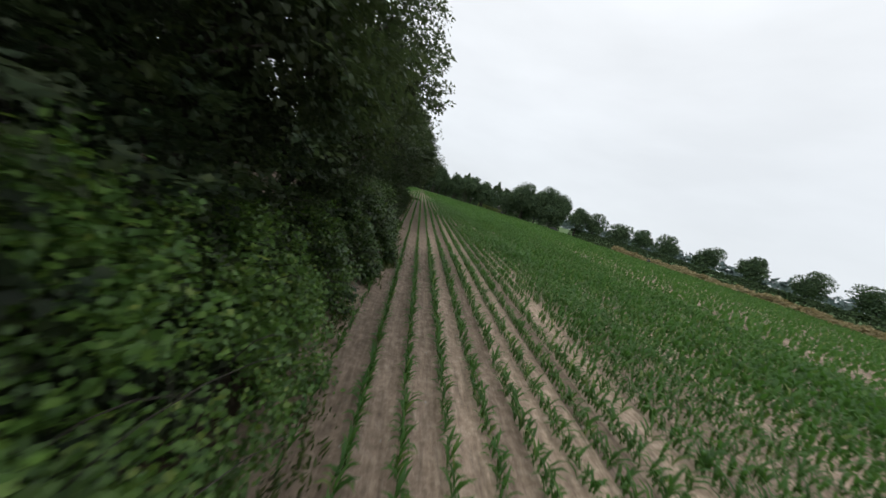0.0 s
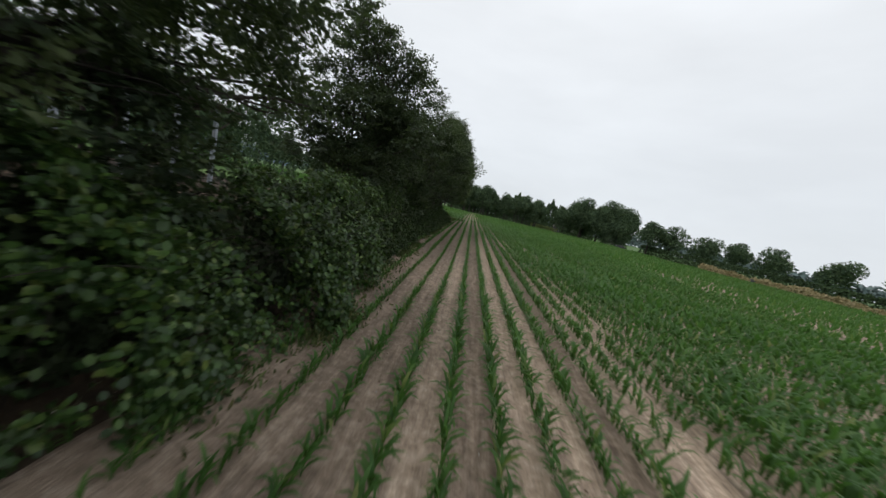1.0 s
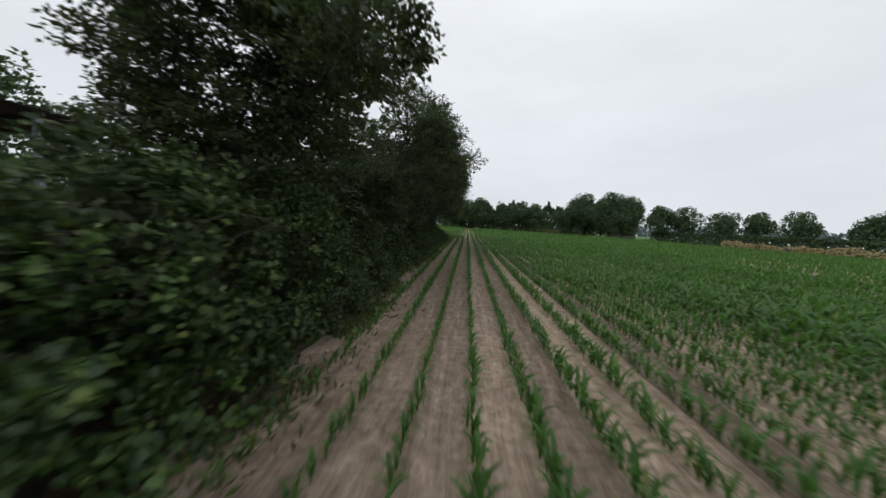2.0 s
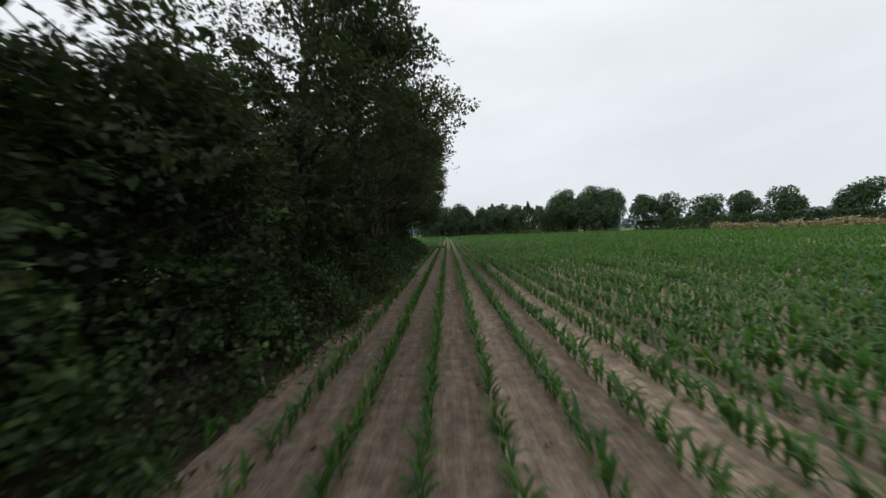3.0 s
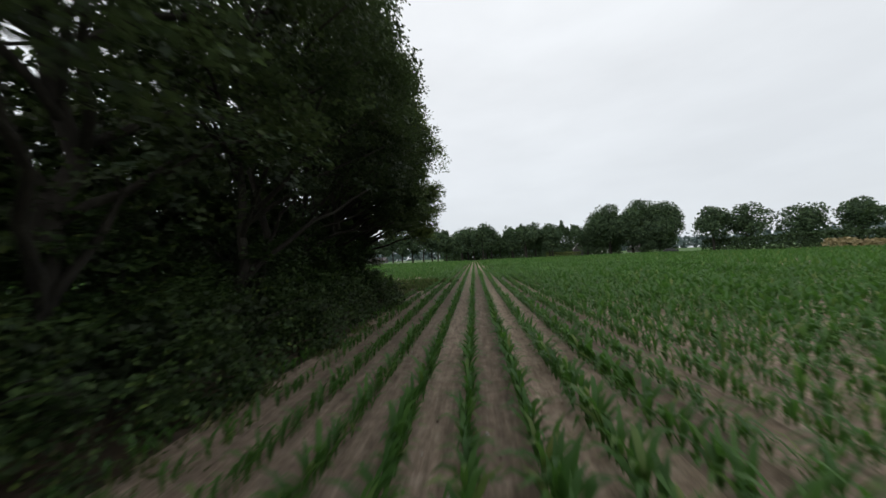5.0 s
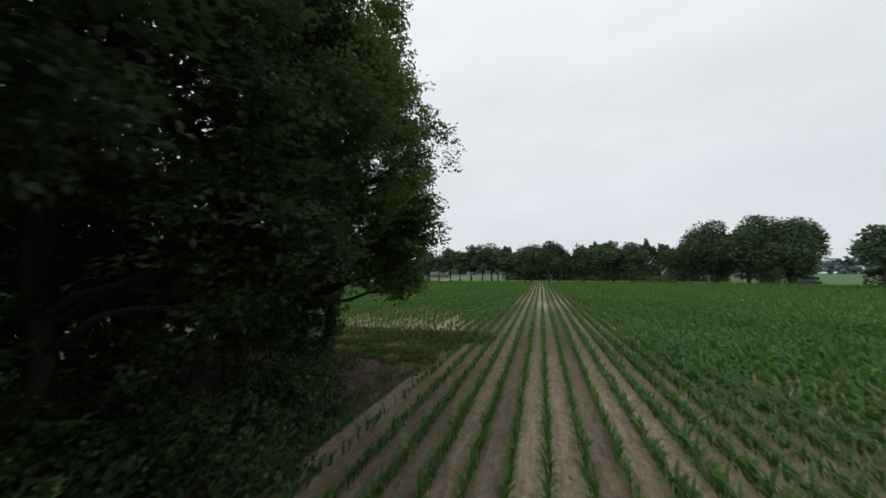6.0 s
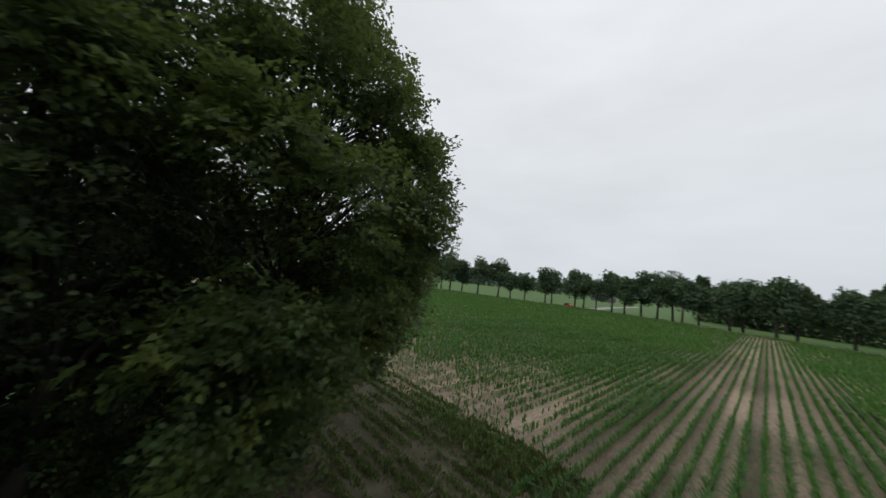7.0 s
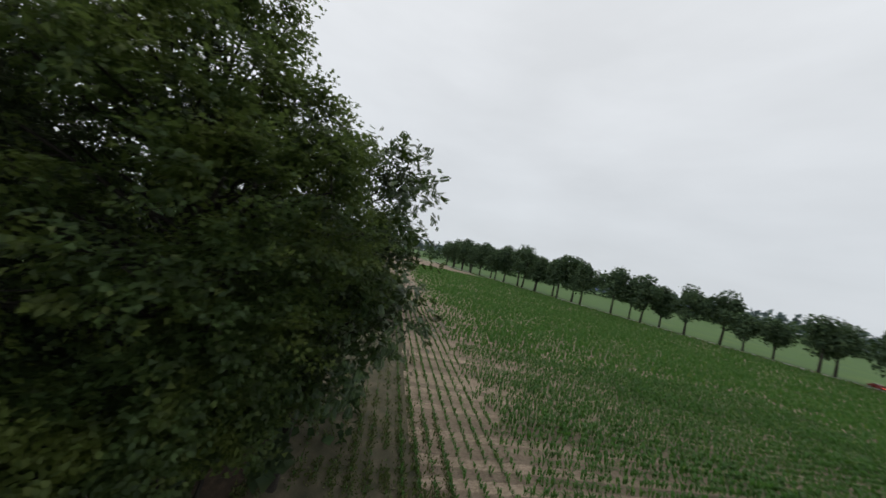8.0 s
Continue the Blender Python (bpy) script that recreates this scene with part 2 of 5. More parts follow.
M_STEEL = rough_mat("weathered_grey_steel", [(0.3, (0.26, 0.29, 0.33)), (0.7, (0.42, 0.45, 0.50))], 2.0, 25.0, 0.6, 0.2, 0.004)
M_DARKSTEEL = rough_mat("dark_rusty_steel", [(0.3, (0.035, 0.030, 0.030)), (0.7, (0.085, 0.065, 0.055))], 2.0, 25.0, 0.75, 0.3, 0.004)
M_ROOF = rough_mat("corrugated_fibre_cement", [(0.3, (0.075, 0.065, 0.060)), (0.7, (0.150, 0.130, 0.120))], 1.2, 18.0, 0.9, 0.4, 0.01)
M_WHITE = rough_mat("white_painted_boards", [(0.3, (0.66, 0.66, 0.64)), (0.7, (0.80, 0.80, 0.78))], 1.5, 20.0, 0.6, 0.1, 0.004)
M_TILE = rough_mat("grey_roof_tile", [(0.3, (0.07, 0.065, 0.065)), (0.7, (0.14, 0.13, 0.13))], 2.0, 10.0, 0.85, 0.4, 0.02)
M_DARKPAINT = rough_mat("dark_vehicle_paint", [(0.3, (0.012, 0.013, 0.016)), (0.7, (0.028, 0.030, 0.034))], 1.0, 20.0, 0.35, 0.02, 0.002, spec=0.5)
M_REDPAINT = rough_mat("dark_red_car_paint", [(0.3, (0.16, 0.015, 0.012)), (0.7, (0.24, 0.03, 0.02))], 1.0, 20.0, 0.3, 0.02, 0.002, spec=0.5)
M_RUBBER = rough_mat("tyre_rubber", [(0.3, (0.015, 0.015, 0.015)), (0.7, (0.035, 0.035, 0.035))], 4.0, 30.0, 0.85, 0.2, 0.004)
M_GLASS = rough_mat("dark_window_glass", [(0.3, (0.02, 0.025, 0.03)), (0.7, (0.035, 0.04, 0.045))], 1.0, 5.0, 0.12, 0.0, 0.001, spec=0.6)
# haze of distance painted as a pale blue-green leaf colour
M_FARWOOD = leaf_mat("hazed_distant_woodland", [(0.0, (0.085, 0.125, 0.125)), (1.0, (0.14, 0.185, 0.175))], 0.0, 0.9)
M_PEBBLE = rough_mat("pale_pebble", [(0.3, (0.30, 0.28, 0.25)), (0.7, (0.52, 0.49, 0.45))], 8.0, 60.0, 0.8, 0.3, 0.005)


# ---------------------------------------------------------------- mesh tools
def tri_mesh(name, V, F, mat, smooth=False, slots=None):
    me = bpy.data.meshes.new(name)
    V = np.ascontiguousarray(V, np.float32)
    F = np.ascontiguousarray(F, np.int32)
    k = F.shape[1]
    me.vertices.add(len(V))
    me.vertices.foreach_set("co", V.ravel())
    me.loops.add(F.size)
    me.loops.foreach_set("vertex_index", F.ravel())
    me.polygons.add(len(F))
    me.polygons.foreach_set("loop_start", np.arange(0, F.size, k, dtype=np.int32))
    for m in mat if isinstance(mat, (list, tuple)) else [mat]:
        me.materials.append(m)
    if slots is not None:
        me.polygons.foreach_set("material_index", np.ascontiguousarray(slots, np.int32))
    if smooth:
        me.polygons.foreach_set("use_smooth", np.ones(len(F), bool))
    me.update(calc_edges=True)
    return me


def child(name, me, parent, label=""):
    ob = new(name, me)
    ob.parent = parent
    return tagged(ob, label)


def part(name, bm, mat, parent, label=""):
    me = bpy.data.meshes.new(name)
    bm.to_mesh(me)
    bm.free()
    me.materials.append(mat)
    return child(name, me, parent, label)


def thing(name, x, y, z, label, category, group="", rz=0.0):
    ob = new(name)
    ob.empty_display_size = 0.3
    ob.matrix_world = pose(x, y, z, 0, 0, rz)
    return tagged(ob, label, category, group)


def unit(v):
    return v / np.maximum(np.linalg.norm(v, axis=-1, keepdims=True), 1e-9)


RHOMB = (np.array([(0, 0, 0), (-0.5, 0.42, 0.10), (0, 1, -0.06), (0.5, 0.42, 0.10)], float), np.array([(0, 2, 1), (0, 3, 2)]))
OVAL = (np.array([(0, 0, 0), (-0.42, 0.28, 0.07), (-0.40, 0.68, 0.05), (0, 1, -0.08), (0.40, 0.68, 0.05), (0.42, 0.28, 0.07), (0, 0.5, -0.02)], float),
        np.array([(0, 6, 1), (1, 6, 2), (2, 6, 3), (3, 6, 4), (4, 6, 5), (5, 6, 0)]))


TRI = (np.array([(0, 0, 0), (-0.55, 0.62, 0.06), (0.42, 0.95, -0.03)], float), np.array([(0, 2, 1)]))
HEX = (np.array([(0, 0, 0), (-0.36, 0.30, 0.08), (-0.46, 0.68, 0.06), (0, 1, -0.08), (0.46, 0.68, 0.06), (0.36, 0.30, 0.08)], float),
       np.array([(0, 3, 2), (0, 2, 1), (0, 5, 4), (0, 4, 3)]))


def trifoliate():
    v, f = [], []
    for a, s, o in ((0, 1.0, 0.45), (72, 0.85, 0.28), (-72, 0.85, 0.28)):
        c, n = math.cos(radians(a)), math.sin(radians(a))
        k = len(v)
        for x, y, z in RHOMB[0]:
            x, y, z = x * 0.8 * s * 0.7, o + y * s * 0.6, z * 0.6
            v.append((x * c - y * n, x * n + y * c - 0.1, z))
        f += [tuple(i + k for i in t) for t in RHOMB[1]]
    return np.array(v), np.array(f)


TRIFOL = trifoliate()


def feathered():
    """A pinnate leaf: pairs of leaflets along a stalk and one at its tip."""
    V, F = [], []
    for k in range(5):
        at = 0.12 + 0.19 * k
        for sgn in ((-1, 1) if k < 4 else (0,)):
            d = np.array([sgn * 0.9, 0.35, -0.12]) if sgn else np.array([0, 1.0, -0.1])
            w = np.array([-d[1], d[0], 0.0]) * 0.42
            b, n = np.array([0, at, -0.05 * at]), len(V)
            L = 0.46 if sgn else 0.28
            V += [b, b + d * L * 0.45 + w * L, b + d * L, b + d * L * 0.45 - w * L]
            F += [(n, n + 2, n + 1), (n, n + 3, n + 2)]
    return np.array(V), np.array(F)


FROND = feathered()


def scatter(P, axis, normal, length, width, template):
    """Many copies of one blade, as one set of vertices and faces."""
    tv, tf = template
    axis = unit(axis)
    side = unit(np.cross(normal, axis))
    normal = np.cross(axis, side)
    L = np.asarray(length, float).reshape(-1, 1, 1) * np.ones((len(P), 1, 1))
    W = np.asarray(width, float).reshape(-1, 1, 1) * np.ones((len(P), 1, 1))
    V = P[:, None] + W * tv[None, :, :1] * side[:, None] + L * tv[None, :, 1:2] * axis[:, None] + L * tv[None, :, 2:] * normal[:, None]
    F = tf[None] + (np.arange(len(P)) * len(tv))[:, None, None]
    return V.reshape(-1, 3), F.reshape(-1, tf.shape[1])


def join(sets):
    V, F, n = [], [], 0
    for v, f in sets:
        if len(v):
            V.append(v)
            F.append(f + n)
            n += len(v)
    return np.concatenate(V), np.concatenate(F)


def tube(points, radii, sides=7):
    """A tapered limb along a line of points, as triangles."""
    P = np.array(points, float)
    R = np.array(radii, float)
    T = unit(np.gradient(P, axis=0))
    ref = np.where(np.abs(T[:, 2:]) > 0.9, np.array([[1.0, 0, 0]]), np.array([[0, 0, 1.0]]))
    A = unit(np.cross(T, ref))
    B = np.cross(T, A)
    ang = np.linspace(0, 2 * math.pi, sides, endpoint=False)
    V = P[:, None] + R[:, None, None] * (np.cos(ang)[None, :, None] * A[:, None] + np.sin(ang)[None, :, None] * B[:, None])
    n = len(P)
    i = np.arange(n - 1)[:, None] * sides
    j = np.arange(sides)[None]
    a, b, c, d = i + j, i + (j + 1) % sides, i + sides + (j + 1) % sides, i + sides + j
    F = np.concatenate([np.stack([a, b, c], -1).reshape(-1, 3), np.stack([a, c, d], -1).reshape(-1, 3)])
    V = V.reshape(-1, 3)
    cap = np.array([[(n - 1) * sides + k, (n - 1) * sides + (k + 1) % sides, len(V)] for k in range(sides)])
    return np.concatenate([V, P[-1:]]), np.concatenate([F, cap])


def bent(a, b, n, wob, r, sag=0.0):
    """A crooked line from a to b."""
    a, b = np.array(a, float), np.array(b, float)
    s = np.linspace(0, 1, n)[:, None]
    off = np.cumsum(r.normal(0, wob, (n, 3)), 0)
    off -= off[:1] + s * (off[-1:] - off[:1])
    p = a + (b - a) * s + off
    p[:, 2] += (sag * 4 * s * (1 - s))[:, 0]
    return p


_g = np.random.default_rng(11).random((64, 64))


def noise_grid(X, Y, sx=2.6, sy=7.5):
    """Smooth random patches, longer along the rows."""
    u, v = (X / sx) % 63, (Y / sy) % 63
    i, j = u.astype(int), v.astype(int)
    a, b = u - i, v - j
    a, b = a * a * (3 - 2 * a), b * b * (3 - 2 * b)
    return (_g[i, j] * (1 - a) + _g[i + 1, j] * a) * (1 - b) + (_g[i, j + 1] * (1 - a) + _g[i + 1, j + 1] * a) * b


# ---------------------------------------------------------------- the lie of the land
# the road at the field end, with a row of trees on either side, and the farm lane that goes on from it
AVENUE = [(-330.0, 142.0), (-230.0, 171.0), (-180.0, 187.0), (-135.0, 201.0), (-110.0, 211.0), (-92.0, 219.5), (-75.0, 229.0), (-60.0, 238.0), (-45.0, 244.0), (-30.0, 246.0), (-15.0, 244.5), (0.0, 242.0), (15.0, 240.0), (30.0, 240.0), (45.0, 242.0)]
LANE = [(45.0, 241.5), (62.0, 237.0), (85.0, 218.0), (110.0, 208.0), (160.0, 192.0)]


def beside(line, off):
    """The line moved sideways by off metres, to its left."""
    P = np.array(line, float)
    T = np.gradient(P, axis=0)
    T /= np.linalg.norm(T, axis=1, keepdims=True)
    return [(float(p[0] - t[1] * off), float(p[1] + t[0] * off)) for p, t in zip(P, T)]


SIDE_ROAD = [(-52.0, 244.0), (-55.0, 262.0), (-62.0, 300.0), (-76.0, 420.0)]
HEDGE = [(87.0, 206.0), (93.0, 168.0), (102.0, 142.0), (111.0, 117.0), (120.0, 90.0), (135.0, 45.0), (150.0, 0.0)]
HEAD_Y = 109.9


def head_end(x):
    """Where the rows across the headland end and the long rows begin."""
    return HEAD_Y + 3.9 * np.clip((-x - 3.5) / 5.0, 0, 1) + 0.7 * np.sin(x * 1.3) * np.clip((-x - 5) / 5.0, 0, 1)


def avenue_y(x):
    line = AVENUE + LANE[1:]
    return np.interp(x, [p[0] for p in line], [p[1] for p in line])


def hedge_x(y):
    return np.interp(y, [p[1] for p in HEDGE][::-1], [p[0] for p in HEDGE][::-1])


def in_field(x, y):
    """Where maize may stand: right of the tree belt, and to the left past its end."""
    edge = np.where(y < 100.9, -3.05, -320.0)
    return (x > edge) & (y < avenue_y(x) - np.interp(x, [-150, -40, 0, 60, 70], [9.0, 10.0, 12.0, 12.0, 7.0])) & (x < hedge_x(y) - 5.0)


def ground_z(x, y):
    bank = np.clip((-3.0 - x) / 2.6, 0, 1)
    bank = bank * bank * (3 - 2 * bank) * np.clip((102.9 - y) / 3.0, 0, 1)
    return 0.55 * bank


def graded(lo, hi, step, far_lo, far_hi, grow=1.35):
    mid = list(np.arange(lo, hi + 1e-6, step))
    out, s, p = [], step, hi
    while p < far_hi:
        s *= grow
        p = min(p + s, far_hi)
        out.append(p)
    pre, s, p = [], step, lo
    while p > far_lo:
        s *= grow
        p = max(p - s, far_lo)
        pre.append(p)
    return np.array(pre[::-1] + mid + out)


def make_ground():
    gx = graded(-21.0, 9.75, 0.25, -3000, 3000, 1.25)
    gy = graded(33.0, 126.0, 0.25, -1500, 4000, 1.15)
    X, Y = np.meshgrid(gx, gy)
    near = (np.abs(X - 1) < 21) & (Y > 15) & (Y < 150)
    field = in_field(X, Y)
    head = (Y > 100.7) & (Y < head_end(X)) & (X < -2.4)
    r = np.random.default_rng(3)
    rough = r.normal(0, 0.008, X.shape)
    ridge = np.where(head, np.cos(2 * math.pi * (Y - HEAD_Y - 3.6) / ROW) * 2.4, np.cos(2 * math.pi * X / ROW)) * 0.014
    Z = ground_z(X, Y) + np.where(near, rough, 0) + np.where(near & field, ridge, 0)
    Z += np.where(near & (X < -3.0) & (Y < 102.4), r.normal(0, 0.03, X.shape), 0)
    V = np.stack([X, Y, Z], -1).reshape(-1, 3)
    ny, nx = X.shape
    i = (np.arange(ny - 1)[:, None] * nx + np.arange(nx - 1)[None]).ravel()
    F = np.stack([i, i + 1, i + nx + 1, i + nx], -1)
    C = V[F].mean(1)
    slot = np.full(len(F), 2)
    slot[in_field(C[:, 0], C[:, 1])] = 0
    slot[(C[:, 0] < -3.05) & (C[:, 0] > -13 + 1.6 * np.sin(C[:, 1] * 0.31) + 1.1 * np.sin(C[:, 1] * 0.83 + 1)) & (C[:, 1] < 101.7)] = 1
    # unseen floor round the shed, coloured as dark litter to darken the view through
    dark_floor = ((C[:, 0] + 22) / 12.5) ** 4 + ((C[:, 1] - 56) / 14) ** 4
    slot[(dark_floor < 1 + 0.6 * noise_grid(C[:, 0], C[:, 1], 1.8, 1.8)) & (C[:, 0] < -9)] = 1
    slot[(C[:, 1] > 101.7) & (C[:, 1] < 107.7 + 1.1 * noise_grid(C[:, 0], C[:, 1], 0.6, 0.3)) & (C[:, 0] < -2.4) & (C[:, 0] > -75)] = 3
    me = tri_mesh("ground", V, F, [M_SOIL, M_LITTER, M_MEADOW, M_HEADLAND], True, slot)
    return tagged(new("ground", me), "sandy brown maize field with meadow and hedge bank around it", "ground", kind="structure")


make_ground()


def strip(name, line, half, z, mat, label):
    P = np.array(line, float)
    s = np.concatenate([[0], np.cumsum(np.linalg.norm(np.diff(P, axis=0), axis=1))])
    n = int(s[-1] / 6)
    q = np.linspace(0, s[-1], n)
    C = np.stack([np.interp(q, s, P[:, 0]), np.interp(q, s, P[:, 1])], -1)
    T = unit(np.gradient(C, axis=0))
    N = np.stack([-T[:, 1], T[:, 0]], -1)
    prof = [(-half, 0.0), (-half + 0.05, z), (-half * 0.3, z + 0.03), (half * 0.3, z + 0.03), (half - 0.05, z), (half, 0.0)]
    V = np.concatenate([np.concatenate([C + N * o, np.full((n, 1), h)], 1)[:, None] for o, h in prof], 1).reshape(-1, 3)
    k = len(prof)
    i = (np.arange(n - 1)[:, None] * k + np.arange(k - 1)[None]).ravel()
    F = np.stack([i, i + 1, i + k + 1, i + k], -1)
    return tagged(new(name, tri_mesh(name, V, F, mat)), label, "road", kind="structure")


strip("road", AVENUE, 2.3, 0.22, M_ASPHALT, "narrow pale asphalt country road between two rows of trees")
strip("side_road", SIDE_ROAD, 2.2, 0.05, M_ASPHALT, "side road leaving the avenue across the meadow")
strip("lane", LANE, 1.5, 0.05, M_ASPHALT, "pale narrow farm lane along the field end")


# ---------------------------------------------------------------- trees
# overhang limits fitted to the crown outlines in the camera's view
EDGE_Y = [44.0, 50.0, 56.0, 59.0, 62.0, 70.0, 72.0, 74.0, 80.0, 92.0, 98.0]
EDGE_Z = [2.0, 3.0, 4.0, 6.0, 7.0, 8.0, 9.0, 10.0, 11.0, 12.0, 13.5]
EDGE_X = [
    [-1.8, -1.8, -1.5, -1.5, -1.5, -1.4, -1.5, -1.6, -2.0, -2.6, -4.5],
    [-1.6, -1.6, -1.4, -1.4, -1.4, -1.3, -1.3, -1.4, -1.5, -2.5, -2.4],
    [-1.3, -1.3, -1.0, -0.8, -0.8, -0.8, -0.9, -0.9, -1.1, -1.6, -1.3],
    [-1.0, -1.3, -1.1, -0.7, -0.6, -0.3, 0.5, -0.4, -0.5, -0.8, -1.0],
    [-1.3, -2.4, -1.9, -1.5, -1.0, -0.5, 0.6, -0.5, -0.6, -0.6, -0.7],
    [-1.8, -2.3, -2.4, -2.3, -2.0, -0.8, 0.2, -0.8, -0.7, -0.7, -0.6],
    [-2.2, -1.7, -3.4, -2.8, -2.7, -1.5, -1.4, -1.2, -0.8, -1.0, -0.6],
    [-2.0, -2.2, -5.2, -3.8, -3.3, -2.7, -2.4, -2.2, -1.4, -1.1, -1.6],
    [-1.8, -2.0, -5.8, -5.2, -4.2, -3.8, -3.4, -3.1, -2.0, -1.6, -1.8],
    [-1.5, -2.5, -6.3, -6.4, -6.9, -4.2, -4.0, -3.8, -3.3, -2.3, -2.0],
    [-1.5, -2.5, -6.5, -6.8, -8.4, -4.6, -4.6, -4.6, -4.5, -3.0, -2.2],
]
CORNER = (-6.8, 99.3)
CORNER_Z = [1.5, 2.5, 3.5, 4.5, 5.5, 6.5, 7.5, 8.5, 9.5, 10.5, 11.5, 12.5, 13.5, 14.5, 15.5, 17.0]
CORNER_R = [0.5, 2.0, 2.7, 3.4, 4.2, 4.6, 4.9, 5.0, 5.1, 5.0, 4.6, 4.0, 3.2, 2.4, 1.8, 1.2]


def wood_edge(P):
    """How far inside the overhang of the wood a point lies: along the field by height, and round the corner oak."""
    x, y, z = P.T
    rows = np.array([np.interp(y, EDGE_Y, e) for e in EDGE_X])
    q = np.interp(z, EDGE_Z, np.arange(len(EDGE_Z)))
    i = np.minimum(q.astype(int), len(EDGE_Z) - 2)
    k = np.arange(len(x))
    lim = rows[i, k] * (1 - (q - i)) + rows[i + 1, k] * (q - i)
    d = lim - x
    past = y > CORNER[1]
    near = np.interp(z, CORNER_Z, CORNER_R) * (0.96 + 0.12 * np.clip((CORNER[0] + 5.0 - x) / 5.0, 0, 1)) - np.hypot(x - CORNER[0], y - CORNER[1])
    return np.where(past, np.where(x > CORNER[0], near, 99.0), d)


def lobes(P):
    """The in and out of the foliage along the edge, in metres."""
    a = np.sin(P @ np.array([0.5, 1.55, 1.1]) + 0.4) + np.sin(P @ np.array([-0.7, 0.85, -1.75]) + 1.9) + 0.7 * np.sin(P @ np.array([0.9, 2.9, 2.3]) + 0.8)
    slow = np.clip(np.sin(P @ np.array([0.0, 0.62, 0.85]) + 1.0), 0, 1)
    return np.clip(0.2 + 0.45 * a + 0.5 * slow, 0, 1.6)


def edge_sprays(y0, y1, z0, z1, seed, share=0.7):
    """Masses of foliage that bulge out to the edge of the wood, unevenly, with hollows between them."""
    r = np.random.default_rng(seed)
    got = []
    for j, z in enumerate(np.arange(z0, z1, 1.45)):
        for y in np.arange(y0 + 0.9 * (j % 2), y1, 1.9):
            if r.random() < share * (0.7 if z < 5.5 else 1.0):
                p = np.array([0.0, y + r.normal(0, 0.4), z + r.normal(0, 0.35)])
                s_ = r.uniform(0.55, 1.05)
                got.append((float(wood_edge(p[None])[0]) - s_ * 0.95 - 0.7 * float(lobes(p[None])[0]), p[1], p[2], s_))
    return got


def corner_sprays(seed, share=0.75):
    """Masses of foliage round the crown of the corner oak."""
    r = np.random.default_rng(seed)
    got = []
    for j, z in enumerate(np.arange(5.2, 16.4, 1.35)):
        for a in np.arange(-8 + 11 * (j % 2), 112, 22.0):
            if r.random() < share:
                s_ = r.uniform(0.55, 1.1)
                q = radians(a + r.normal(0, 5))
                R = float(np.interp(z, CORNER_Z, CORNER_R)) * (0.96 + 0.12 * min(max(a / 90, 0), 1)) - s_ * 0.95 - 0.7 * float(lobes(np.array([[CORNER[0] + 4.5 * math.cos(q), CORNER[1] + 4.5 * math.sin(q), z]]))[0])
                got.append((CORNER[0] + R * math.cos(q), CORNER[1] + R * math.sin(q), z + r.normal(0, 0.3), s_))
    return got


